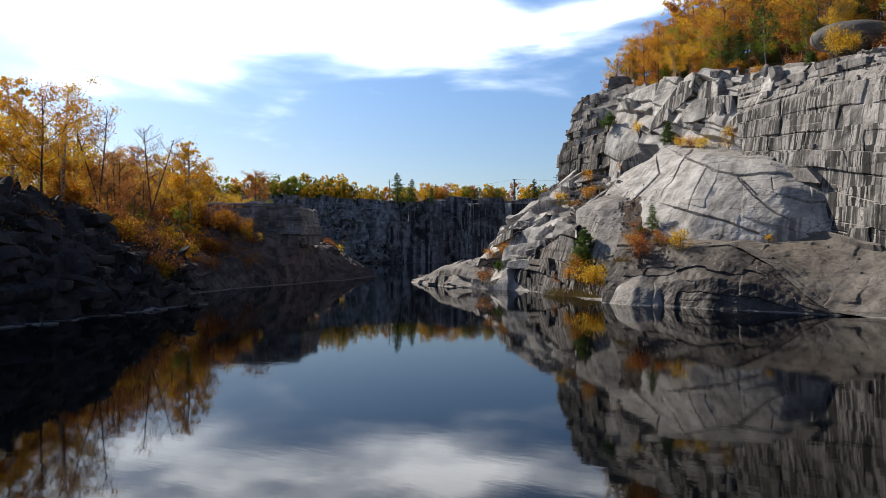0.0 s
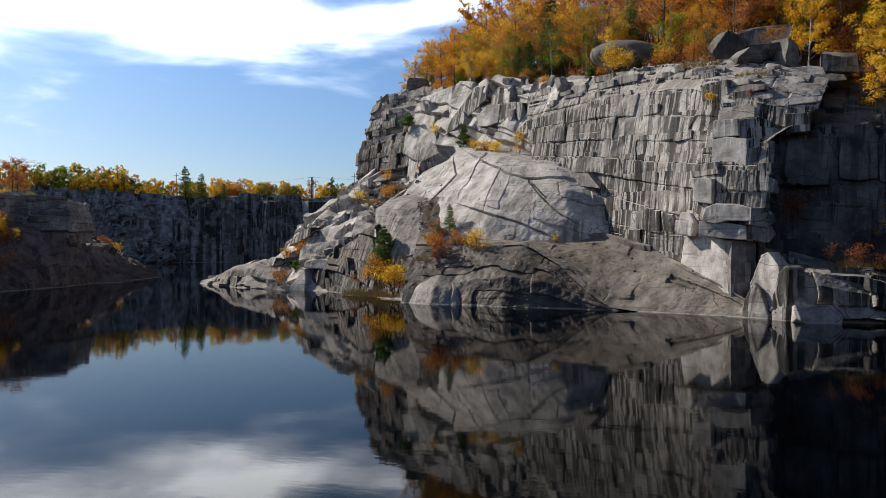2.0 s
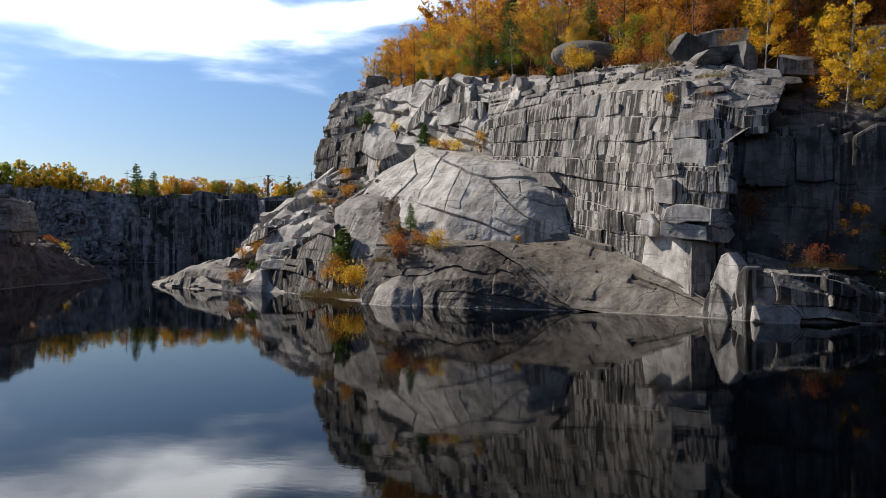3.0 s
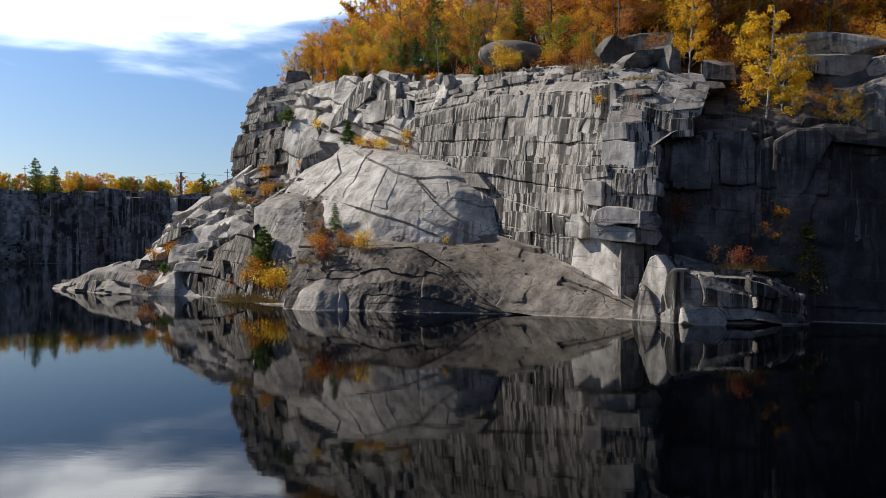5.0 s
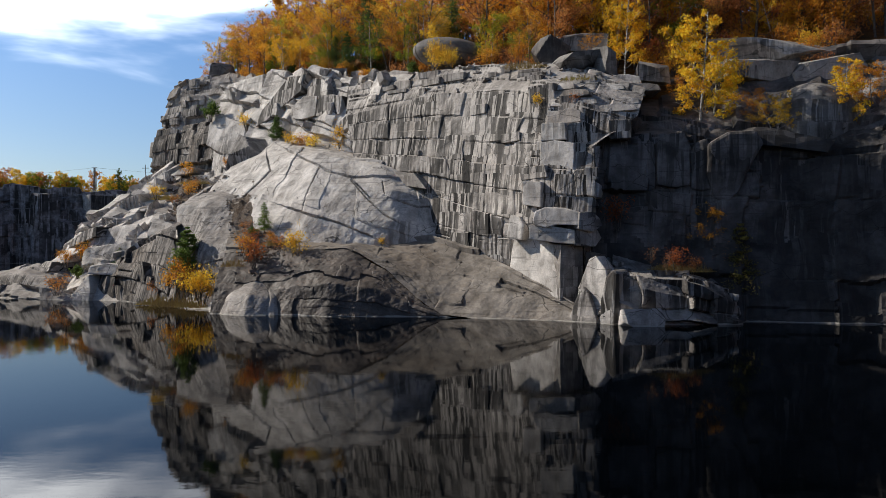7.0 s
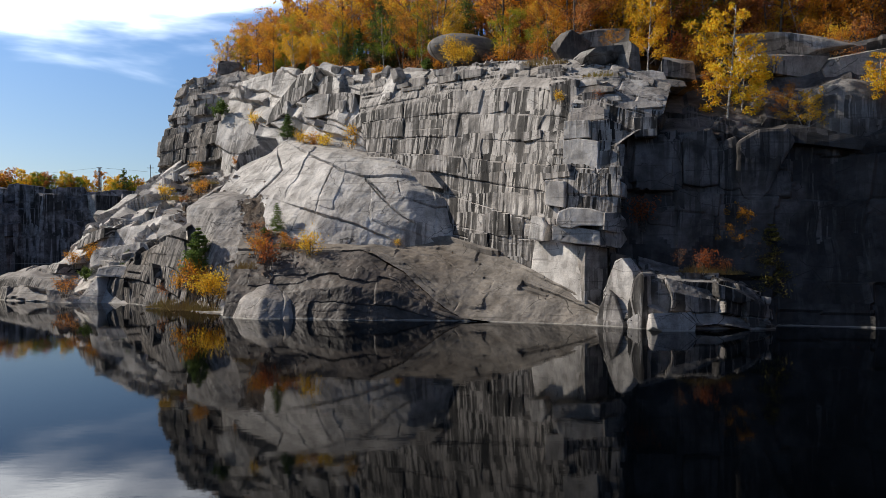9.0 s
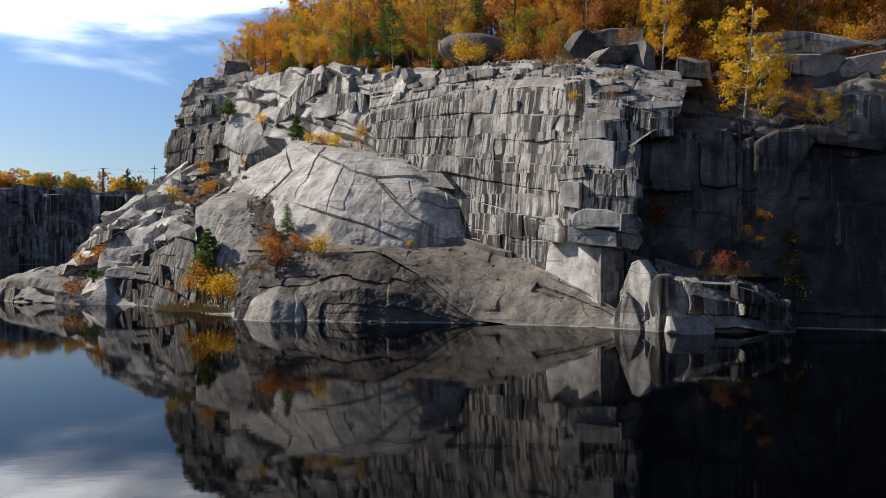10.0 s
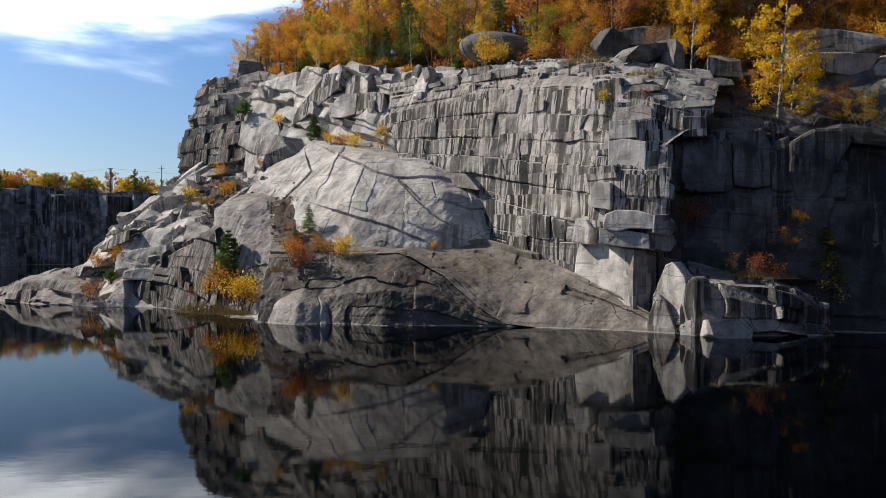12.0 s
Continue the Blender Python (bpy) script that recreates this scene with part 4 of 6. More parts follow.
for sd_, at_, head_, z_, out_, lean_, mat_ in (
        (324, (-27.2, 107.6), -38, 24.4, [(0, 0), (2.4, 0.9), (8.6, 4.6), (9.2, 7.0), (5.4, 7.3), (0.6, 2.6)], 14, GRANITE_STREAKED),
        (325, (-20.6, 101.4), -38, 24.3, [(0, 0.3), (2.2, 0), (4.7, 0.2), (4.7, 3.0), (2.0, 3.3), (0.4, 2.5)], 8, GRANITE_PALE)) + (
        (326, (-16.8, 98.5), -38, 24.2, [(0, 0.2), (4.6, 0), (4.7, 2.5), (2.6, 3.0), (0.1, 3.1)], 8, GRANITE_STREAKED),
        (327, (-18.8, 102.2), -34, 27.6, [(0, 0), (3.0, -0.2), (3.1, 2.6), (1.2, 2.9), (0, 1.6)], 12, GRANITE_STREAKED),
        (328, (-16.2, 100.6), -34, 27.4, [(0, 0), (3.4, 0), (3.2, 1.8), (2.0, 2.6), (0.1, 2.7)], 14, GRANITE)) + (
        (329, (-20.6, 100.6), -36, 21.4, [(0, 0.6), (2.8, 0.0), (6.4, 0.5), (5.2, 2.2), (2.4, 2.6), (0.4, 1.8)], 22, GRANITE_PALE),
        (330, (-14.0, 95.6), -38, 20.8, [(0, 0), (2.6, 0), (3.6, 3.2), (2.6, 3.6), (0.3, 2.2)], 10, GRANITE),
        (340, (-12.4, 95.6), -38, 24.0, [(0, 0), (5.4, 0), (5.4, 3.2), (0, 3.4)], 6, GRANITE_STREAKED),
        (341, (-11.2, 96.4), -36, 27.4, [(0, 0), (3.6, 0), (3.2, 1.9), (0.2, 2.2)], 12, GRANITE_STREAKED),
        (342, (-8.0, 93.6), -38, 27.2, [(0, 0), (5.0, 0), (5.0, 1.5), (2.4, 2.1), (0.2, 1.7)], 12, GRANITE)):
    face_block("tier_block", sd_, at_, head_, z_, out_, 4.0, mat_, tier, lean_, 0.12)
blocks_on(wall, wall_g, GRANITE_STREAKED, 12, 5, ((0.8, 3.6), (0.8, 1.8), (0.6, 1.2)), 0.30, 0.72, -0.05, 0.12, 1.0, True)
blocks_on(wall, wall_g, GRANITE, 22, 6, ((0.9, 3.4), (0.35, 0.9), (0.9, 2.2)), 0.70, 0.88, 0.15, 0.05, 0.75, True)
blocks_on(tier, tier_g, GRANITE, 18, 7, ((1.0, 3.6), (0.7, 2.2), (0.9, 2.0)), 0.25, 0.82, 0.2)
blocks_on(crag, crag_g, GRANITE, 60, 8, ((1.0, 3.5), (0.6, 1.6), (0.8, 1.8)), 0.3, 0.8, 0.1, 0.0, 1.0, True)
blocks_on(ridge, ridge_g, GRANITE_PALE, 34, 9, ((1.0, 3.4), (0.4, 1.2), (1.0, 2.4)), 0.04, 0.6, 0.05, 0.0, 0.6)
blocks_on(recess, recess_g, GRANITE_SHADE_GREY, 16, 13, ((1.2, 3.5), (0.6, 1.6), (0.8, 1.4)), 0.55, 0.85, 0.0, 0.0, 0.5)
blocks_on(shelf, shelf_g, GRANITE_SHELF, 12, 12, ((0.7, 2.0), (0.4, 1.0), (0.6, 1.4)), 0.1, 0.8, 0.15)

# loose grit and broken stone in the gullies and on the ramp
def bed_of(*grids):
    vs, fs, o = [], [], 0
    for q in grids:
        nv, nu, _ = q.shape
        vs.extend(map(tuple, q.reshape(-1, 3)))
        fs.extend(map(tuple, grid_faces(nu, nv) + o))
        o += nu * nv
    return BVHTree.FromPolygons(vs, fs)


ROCK_BED = bed_of(dome_g, buttress_g, ramp_g, slab_g, ridge_g, tier_g, wall_g)


def scree(name, label, line, width, count, size, mat, seed):
    """Broken stones lying where they came to rest along a line of (x, y) places."""
    gen = np.random.default_rng(seed)
    p = np.array(line, float)
    d = np.r_[0, np.cumsum(np.linalg.norm(np.diff(p, axis=0), axis=1))]
    box = np.array([(x, y, z) for x in (-1, 1) for y in (-1, 1) for z in (-0.6, 0.6)])
    vs, fs = [], []
    for _ in range(count):
        t = gen.uniform(0, d[-1])
        x, y = np.interp(t, d, p[:, 0]) + gen.normal(0, width * 0.5), np.interp(t, d, p[:, 1]) + gen.normal(0, width * 0.5)
        place = ROCK_BED.ray_cast(Vector((x, y, 60)), Vector((0, 0, -1)))[0]
        if place is None or place.z < 0:
            continue
        r = size * math.exp(gen.normal(0, 0.5))
        q = (box + gen.normal(0, 0.22, (8, 3))) * np.array([1.0, 0.8, 0.55]) * r * 0.5
        m = np.array(Euler(gen.uniform(-0.7, 0.7, 3) + np.array([0, 0, gen.uniform(0, 3)])).to_matrix())
        o = len(vs)
        vs.extend(q @ m.T + np.array(place) + np.array([0, 0, 0.12 * r]))
        fs += [tuple(o + i for i in f) for f in ((0, 1, 3, 2), (4, 6, 7, 5), (0, 4, 5, 1), (2, 3, 7, 6), (0, 2, 6, 4), (1, 5, 7, 3))]
    tagged(piece(name, mesh_of(name, vs, fs, mat)), label, "rubble", kind="stuff")


def scree_material():
    m, n, out = material("scree_brown")
    pos = n.add("ShaderNodeNewGeometry").outputs["Position"]
    isl = n.add("ShaderNodeNewGeometry").outputs["Random Per Island"]
    c = n.ramp(isl, [(0.0, (0.16, 0.12, 0.09)), (0.45, (0.27, 0.21, 0.16)), (0.8, (0.38, 0.33, 0.28)), (1.0, (0.50, 0.46, 0.41))])
    g = n.noise(pos, 5.0, 5, 0.7)
    finish(n, out, n.mix(n.ramp(g, [(0.35, 0.5), (0.6, 0.0)]), c, (0.03, 0.024, 0.018)), 0.92, g, 0.5, 0.05, 0.2)
    return m


SCREE = scree_material()


def grit_material():
    m, n, out = material("grit_and_litter")
    pos = n.add("ShaderNodeNewGeometry").outputs["Position"]
    a, b = n.noise(pos, 0.8, 6, 0.65), n.noise(pos, 7.0, 5, 0.75)
    c = n.mix(n.ramp(a, [(0.38, 0.0), (0.62, 1.0)]), (0.13, 0.088, 0.058), (0.27, 0.222, 0.18))
    c = n.mix(n.ramp(b, [(0.38, 0.75), (0.58, 0.0)]), c, (0.035, 0.027, 0.02))
    c = n.mix(n.ramp(b, [(0.60, 0.0), (0.68, 0.6)]), c, (0.48, 0.43, 0.38))
    finish(n, out, c, 0.95, b, 0.9, 0.22, 0.1)
    return m


GRIT_BED = grit_material()


def gully_bed(label, line, width, seed):
    """A bed of grit that lies in a hollow of the rock, its rim ragged and let into the stone."""
    c = spread([(x, y, 0) for x, y in line], 70)
    d = np.gradient(c, axis=0)
    d /= np.linalg.norm(d, axis=1)[:, None]
    n = np.stack([-d[:, 1], d[:, 0], 0 * d[:, 0]], 1)
    v = np.linspace(-1, 1, 17)
    edge = 0.75 + 0.9 * fbm(c * 0.5 + seed, 3)
    g = c[:, None, :] + n[:, None, :] * (v[None, :, None] * width * edge[:, None, None])
    p = g.reshape(-1, 3)
    rise = 0.22 - 0.55 * np.abs(np.tile(v, 70)) ** 3 + 0.5 * fbm(p * 0.9 + seed, 4)
    for k, q in enumerate(p):
        place = ROCK_BED.ray_cast(Vector((q[0], q[1], 60)), Vector((0, 0, -1)))[0]
        p[k, 2] = (place.z if place is not None else -2.0) + rise[k]
    ends = np.minimum(np.arange(70), np.arange(70)[::-1]) / 8.0
    p[:, 2] -= np.repeat(np.clip(1 - ends, 0, 1) * 0.6, 17)
    tagged(piece("gully_bed", mesh_of("gully_bed", p, grid_faces(17, 70), GRIT_BED)), label, "rubble", kind="stuff")


gully_bed("brown grit and leaf litter filling the gully", [(-25.2, 90.5), (-22.8, 84.5), (-20.6, 79.5), (-18.2, 76.2)], 2.0, 3)
gully_bed("brown stone and litter on the sloping shelf", [(-42, 117), (-37.5, 108), (-34.5, 101), (-31.5, 96.5)], 3.4, 5)
scree("scree", "brown broken stone filling the gully by the dome", [(-25, 89), (-22.5, 83.5), (-20.5, 79.5), (-18.0, 76.4)], 1.5, 900, 0.16, SCREE, 701)
scree("scree", "brown stone and leaf litter on the sloping shelf", [(-41, 116), (-37, 107), (-34, 100), (-31, 96)], 3.0, 1600, 0.2, SCREE, 702)
scree("scree", "rubble on the ledges under the brow", [(-2, 90), (6, 81), (12, 75), (17, 72)], 2.6, 140, 0.3, GRANITE, 704)

# boulders and slabs on the brow
BROW = "boulders on the brow"
stone("boulder", "rounded grey boulder among trees on the brow", 221, (1.5, 93, 31.4), (9, 6, 3.6), (0, 4, 10), GRANITE_MID, 0.4, 6, None, BROW)
stone("boulder", "angular dark boulder on the brow of the cliff", 222, (12.0, 80.0, 27.8), (3.2, 2.8, 3.0), (0, 20, 20), GRANITE_DARK, 0.6, 9, None, BROW)
stone("boulder", "flat-topped split boulder on the brow", 223, (14.4, 76.4, 26.2), (4.6, 3.4, 1.8), (4, -8, 10), GRANITE_MID, 0.75, 8, None, BROW)
stone("boulder", "pointed split boulder on the brow", 224, (17.2, 75.4, 25.8), (2.0, 2.2, 2.8), (0, 12, 30), GRANITE_MID, 0.7, 10, None, BROW)
stone("boulder", "broad weathered slab under the wood", 225, (15.6, 84, 29.9), (7.0, 4.6, 2.4), (0, 3, -10), GRANITE_MID, 0.6, 8, None, BROW)
stone("boulder", "huge rounded boulder leaning over the recess", 226, (36.0, 70.0, 18.0), (8.0, 6.4, 8.4), (6, 24, -6), GRANITE_MID, 0.2, 5, None, BROW)
stone("boulder", "long flat granite slab on the brow", 227, (35.5, 77, 27.2), (13, 6, 2.4), (0, 2, -6), GRANITE, 0.8, 7, None, BROW)
stone("boulder", "stacked granite slab on the brow", 228, (32.5, 75.5, 24.8), (7, 5, 2.4), (0, 6, 4), GRANITE, 0.75, 8, None, BROW)
stone("boulder", "tilted granite block on the brow", 229, (39.5, 74.5, 24.0), (7, 5, 4.4), (0, -10, -8), GRANITE, 0.7, 8, None, BROW)
stone("boulder", "lumpy granite boulder at the brow's end", 230, (44.5, 70, 20.5), (7, 5, 6), (0, 10, 0), GRANITE_MID, 0.55, 8, None, BROW)
stone("boulder", "low pale boulder at the edge of the ledges", 231, (21.6, 74.5, 24.4), (3.4, 3, 2.0), (0, 6, 0), GRANITE, 0.6, 8, None, BROW)
stone("boulder", "small block perched above the crag", 232, (-39.5, 133.5, 39.0), (4.0, 3.4, 2.4), (0, 4, 0), GRANITE_MID, 0.75, 8, None, BROW)

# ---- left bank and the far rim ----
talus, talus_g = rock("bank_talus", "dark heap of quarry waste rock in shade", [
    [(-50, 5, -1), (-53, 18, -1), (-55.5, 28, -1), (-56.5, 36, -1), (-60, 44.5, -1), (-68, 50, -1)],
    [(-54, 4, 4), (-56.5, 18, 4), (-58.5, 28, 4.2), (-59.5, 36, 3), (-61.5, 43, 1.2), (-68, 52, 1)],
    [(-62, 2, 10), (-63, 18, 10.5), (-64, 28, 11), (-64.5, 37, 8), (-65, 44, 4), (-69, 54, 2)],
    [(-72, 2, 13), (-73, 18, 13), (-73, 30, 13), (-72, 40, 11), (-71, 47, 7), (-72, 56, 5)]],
    230, 100, GRANITE_WASTE_SHADED, 21, 2, 2, row=(0.9, 2.2), col=(0.8, 2.4), step=1.1, tilt=0.9, rough=0.6, wobble=1.5)
bank, bank_g = rock("bank_slabs", "smooth dark inclined slabs along the shore", [
    [(-66, 49, -1), (-75, 59, -1), (-80, 71, -1), (-83.8, 90, -1), (-98, 127, -1), (-112, 150, -1)],
    [(-70, 51, 3), (-79, 60, 3.5), (-84.5, 72, 4), (-84.2, 89.6, 5.0), (-99.5, 124, 3.2), (-116, 148, 2)],
    [(-76, 53, 7), (-86, 62, 9), (-92, 74, 9), (-84.8, 89.8, 7.4), (-102.5, 120, 6.5), (-124, 146, 6)],
    [(-84, 56, 10), (-95, 64, 12), (-99, 76, 12), (-96, 92, 11.5), (-110, 114, 10.5), (-136, 142, 12)]],
    260, 90, GRANITE_FAR, 22, 3, 3, row=(2, 5), col=(4, 10), step=0.5, tilt=0.5, rough=0.4, wobble=1.2)
far, far_g = rock("far_cliff", "distant dark quarry wall with vertical drill faces", [
    [(-330, 160, -1), (-262, 206, -1), (-222, 236, -1), (-196, 256, -1), (-170, 281, -1), (-168, 286, -1), (-150, 293, -1), (-120, 306, -1), (-60, 330, -1), (60, 350, -1)],
    [(-334, 162, 12), (-266, 210, 12), (-232, 240, 12), (-199, 262, 12), (-170, 282, 12), (-168, 287, 12), (-150.5, 294, 12), (-120, 307, 12), (-60, 331, 12), (60, 351, 12)],
    [(-336, 163, 20), (-269, 213, 20), (-235, 243, 20), (-200, 265, 19), (-170, 283, 19), (-168, 288, 20), (-150.5, 295, 20), (-120, 307, 20), (-60, 332, 20), (60, 352, 20)]] + [
    [(-338, 164, 29), (-272, 214, 30), (-240, 246, 31), (-203, 272, 28), (-171, 286, 27.6), (-168, 289, 28.4), (-151, 296, 28.2), (-121, 308, 28.2), (-60, 333, 28), (60, 353, 28)],
    [(-350, 174, 29), (-282, 226, 30), (-250, 258, 31), (-212, 284, 28.6), (-180, 302, 28), (-174, 306, 28.4), (-156, 314, 28.2), (-126, 326, 28.2), (-60, 350, 28), (60, 370, 28)]],
    520, 90, GRANITE_RIM, 23, 0, 1, row=(5, 9), col=(2.5, 8), step=2.0, tilt=0.5, rough=0.4, groove=0.8, wobble=0.2)
# sunlight painted pale on one face, shade painted dark on two columns
face_block("drill_face", 331, (-149, 300), -30, 19.5, [(0, 0), (8.5, 0), (8.5, 8.4), (0, 8.8)], 12, GRANITE_PALE, far, 0, 0.3)
face_block("drill_face", 337, (-142, 296), 18, 1.0, [(0, 0), (9, 0), (9, 26.6), (0, 26.9)], 14, GRANITE_SHADE_GREY, far, 0, 0.3)
face_block("drill_face", 338, (-160, 288.5), 30, 1.0, [(0, 0), (6, 0), (6, 25.5), (0, 26)], 14, GRANITE_SHADE_GREY, far, 0, 0.3)
face_block("drill_face", 339, (-133, 300.5), 26, 4.0, [(0, 0), (11, 0), (11, 24), (0, 24)], 14, GRANITE_RIM, far, 0, 0.3)
stone("drill_face", "", 332, (-178, 278.5, 13), (16, 8, 28), (0, 0, 36), GRANITE_RIM, 0.95, 3, far)

for sd_, at_, size_, tn_ in ((333, (-158, 292.5, 13.5), (11, 7, 29), 30), (334, (-128, 304.5, 13.5), (13, 8, 29), 24), (335, (-187, 270.5, 9), (9, 6, 19), 38), (336, (-150, 294.5, 9), (6, 6, 18), 28)):
    stone("drill_face", "", sd_, at_, size_, (0, 0, tn_), GRANITE_RIM, 0.95, 3, far)
blocks_on(talus, talus_g, GRANITE_WASTE_SHADED, 150, 24, ((1.0, 3.6), (0.6, 1.6), (0.9, 2.6)), 0.05, 0.75, 0.4, 0.1, 1.0)
blocks_on(bank, bank_g, GRANITE_FAR, 40, 25, ((1.0, 3.5), (0.6, 1.4), (1.0, 2.4)), 0.1, 0.9, 0.1)

# pale broken stones at the edge of the water
gen_w = np.random.default_rng(515)
for k in range(11):
    yy = gen_w.uniform(26, 48)
    xx = float(np.interp(yy, [18, 28, 36, 44.5], [-53, -55.5, -56.5, -60])) + gen_w.uniform(-0.2, 1.6)
    ss = gen_w.uniform(0.3, 1.0)
    stone("waterline_stone", "pale broken stone lying in the shallow water", 520 + k, (xx, yy, 0.02), (ss * 1.4, ss, ss * 0.45), (gen_w.uniform(-14, 14), gen_w.uniform(-14, 14), gen_w.uniform(0, 180)),
          GRANITE_PALE if k % 4 == 0 else GRANITE_FAR, 0.7, 8, None, "stones at the water's edge")

# ---- trees ----
HEIGHT = {}


def tube(path, radii, sides=6):
    """Rings of a tapered limb along a path: verts and faces."""
    v, f = [], []
    for k, (p, r) in enumerate(zip(path, radii)):
        a = path[min(k + 1, len(path) - 1)] - path[max(k - 1, 0)]
        a = a / (np.linalg.norm(a) + 1e-9)
        x = np.cross(a, (0.31, 0.87, 0.38))
        x /= np.linalg.norm(x)
        y = np.cross(a, x)
        for s in range(sides):
            t = 2 * math.pi * s / sides
            v.append(p + r * (math.cos(t) * x + math.sin(t) * y))
    for k in range(len(path) - 1):
        for s in range(sides):
            a, b = k * sides + s, k * sides + (s + 1) % sides
            f.append((a, b, b + sides, a + sides))
    return v, f


def quads_at(pts, size, gen, flat=0.0, slim=0.62):
    """A small folded leaf, or clump of leaves, at each place."""
    n = len(pts)
    d = gen.normal(size=(n, 3))
    d[:, 2] *= 1 - flat
    d /= np.linalg.norm(d, axis=1)[:, None]
    e = np.cross(d, gen.normal(size=(n, 3)))
    e /= np.linalg.norm(e, axis=1)[:, None]
    s = (size * gen.uniform(0.6, 1.35, n))[:, None]
    v = np.stack([pts - d * s * 0.5 - e * s * slim * 0.5, pts - d * s * 0.3 + e * s * slim * 0.6, pts + d * s * 0.7], 1)
    return v.reshape(-1, 3), np.arange(3 * n).reshape(n, 3)


def broadleaf(name, label, seed, height, spread_, leaves, size, mat, wood, low=0.25, stems=1, slim=0.09, open_=0.0, limbs=15):
    """A broad-leaved tree: trunk, limbs that fork, and leaves round the twigs."""
    gen = np.random.default_rng(seed)
    tv, tf, tips = [], [], []

    def limb(path, r0, r1, sides=6):
        v, f = tube(path, np.linspace(r0, r1, len(path)), sides)
        k = len(tv)
        tv.extend(v)
        tf.extend([tuple(i + k for i in q) for q in f])

    for st in range(stems):
        lean = gen.normal(0, 0.05 + 0.10 * (stems > 1), 2)
        hh = height * gen.uniform(0.8, 1.0) if st else height
        zs = np.linspace(0, 1, 8)
        wob = gen.normal(0, 0.012, (8, 2)).cumsum(0) * height * 0.5
        trunk = np.stack([lean[0] * hh * zs + wob[:, 0] * zs, lean[1] * hh * zs + wob[:, 1] * zs, hh * 0.97 * zs - 0.4 * (zs == 0)], 1)
        limb(trunk, height * slim * 0.16, height * 0.004, 5)
        n_l = limbs if st == 0 else limbs // 2
        for k in range(n_l):
            t = low + (0.97 - low) * (k + gen.random()) / n_l
            p0 = np.array([np.interp(t, zs, trunk[:, c]) for c in range(3)])
            a = gen.uniform(0, 2 * math.pi)
            shape = math.sin(math.pi * min(1, 0.22 + 0.78 * (t - low) / (1 - low))) ** 0.7
            ln = spread_ * shape * gen.uniform(0.55, 1.1) + 0.05 * height
            up = gen.uniform(0.35, 0.95)
            q = np.array([math.cos(a), math.sin(a), up])
            mid = p0 + q * ln * 0.5 + gen.normal(0, 0.05 * ln, 3)
            end = p0 + q * ln * np.array([1, 1, 1.1]) + gen.normal(0, 0.08 * ln, 3)
            limb(np.array([p0, mid, end]), height * slim * 0.055, height * 0.002, 3)
            tips += [(mid * 0.5 + end * 0.5, 0.28 * ln), (end, 0.30 * ln), (mid, 0.22 * ln)]
            for _ in range(2):
                e2 = mid + (q + gen.normal(0, 0.7, 3)) * ln * 0.42
                limb(np.array([mid, e2]), height * slim * 0.025, height * 0.0015, 3)
                tips.append((e2, 0.26 * ln))
        tips.append((trunk[-1], 0.07 * height))
    keep = [t for t in tips if gen.random() > open_]
    wts = np.array([t[1] ** 1.5 for t in keep])
    pick = gen.choice(len(keep), leaves, p=wts / wts.sum())
    c = np.array([t[0] for t in keep])[pick]
    r = np.array([t[1] for t in keep])[pick]
    d = gen.normal(size=(leaves, 3)) * 0.44
    d[:, 2] *= 0.75
    lv, lf = quads_at(c + d * r[:, None], size, gen)
    tree = new(name)
    piece("trunk", mesh_of("trunk", tv, tf, wood, True), tree)
    piece("crown", mesh_of("crown", lv, lf, mat), tree)
    HEIGHT[tree.name] = height
    return tagged(tree, label, "tree")


def pine(name, label, seed, height, spread_, mat, wood, tiers=14, needles=6200, size=0.21, bare=0.10):
    """A conifer with whorls of drooping boughs."""
    gen = np.random.default_rng(seed)
    tv, tf = tube(np.array([(0, 0, -0.3), (0.02 * height * gen.normal(), 0, height * 0.5), (0, 0, height)]), [height * 0.016, height * 0.010, 0.02])
    pts = []
    for k in range(tiers):
        t = bare + (1 - bare) * (k / (tiers - 1)) ** 0.9
        ln = spread_ * (1 - t) ** 0.75 * gen.uniform(0.75, 1.1) + 0.04 * height
        for b in range(int(gen.integers(6, 10))):
            a = gen.uniform(0, 2 * math.pi)
            end = np.array([math.cos(a) * ln, math.sin(a) * ln, t * height + gen.uniform(-0.1, 0.25) * ln])
            p0 = np.array([0, 0, t * height])
            v, f = tube(np.array([p0, end]), [0.02 + height * 0.002, 0.01], 3)
            o = len(tv)
            tv.extend(v)
            tf.extend([tuple(i + o for i in q) for q in f])
            m = max(4, int(needles / tiers / 7 * (0.35 + ln / spread_)))
            s = gen.random(m) ** 0.7
            q = p0 + (end - p0) * s[:, None] + gen.normal(0, 1, (m, 3)) * np.array([0.17, 0.17, 0.13]) * ln * (0.5 + 0.6 * s)[:, None]
            pts.append(q)
    pts = np.concatenate(pts)
    lv, lf = quads_at(pts, size, gen, 0.4, 0.45)
    tree = new(name)
    piece("trunk", mesh_of("trunk", tv, tf, wood, True), tree)
    piece("crown", mesh_of("crown", lv, lf, mat), tree)
    HEIGHT[tree.name] = height
    return tagged(tree, label, "tree")


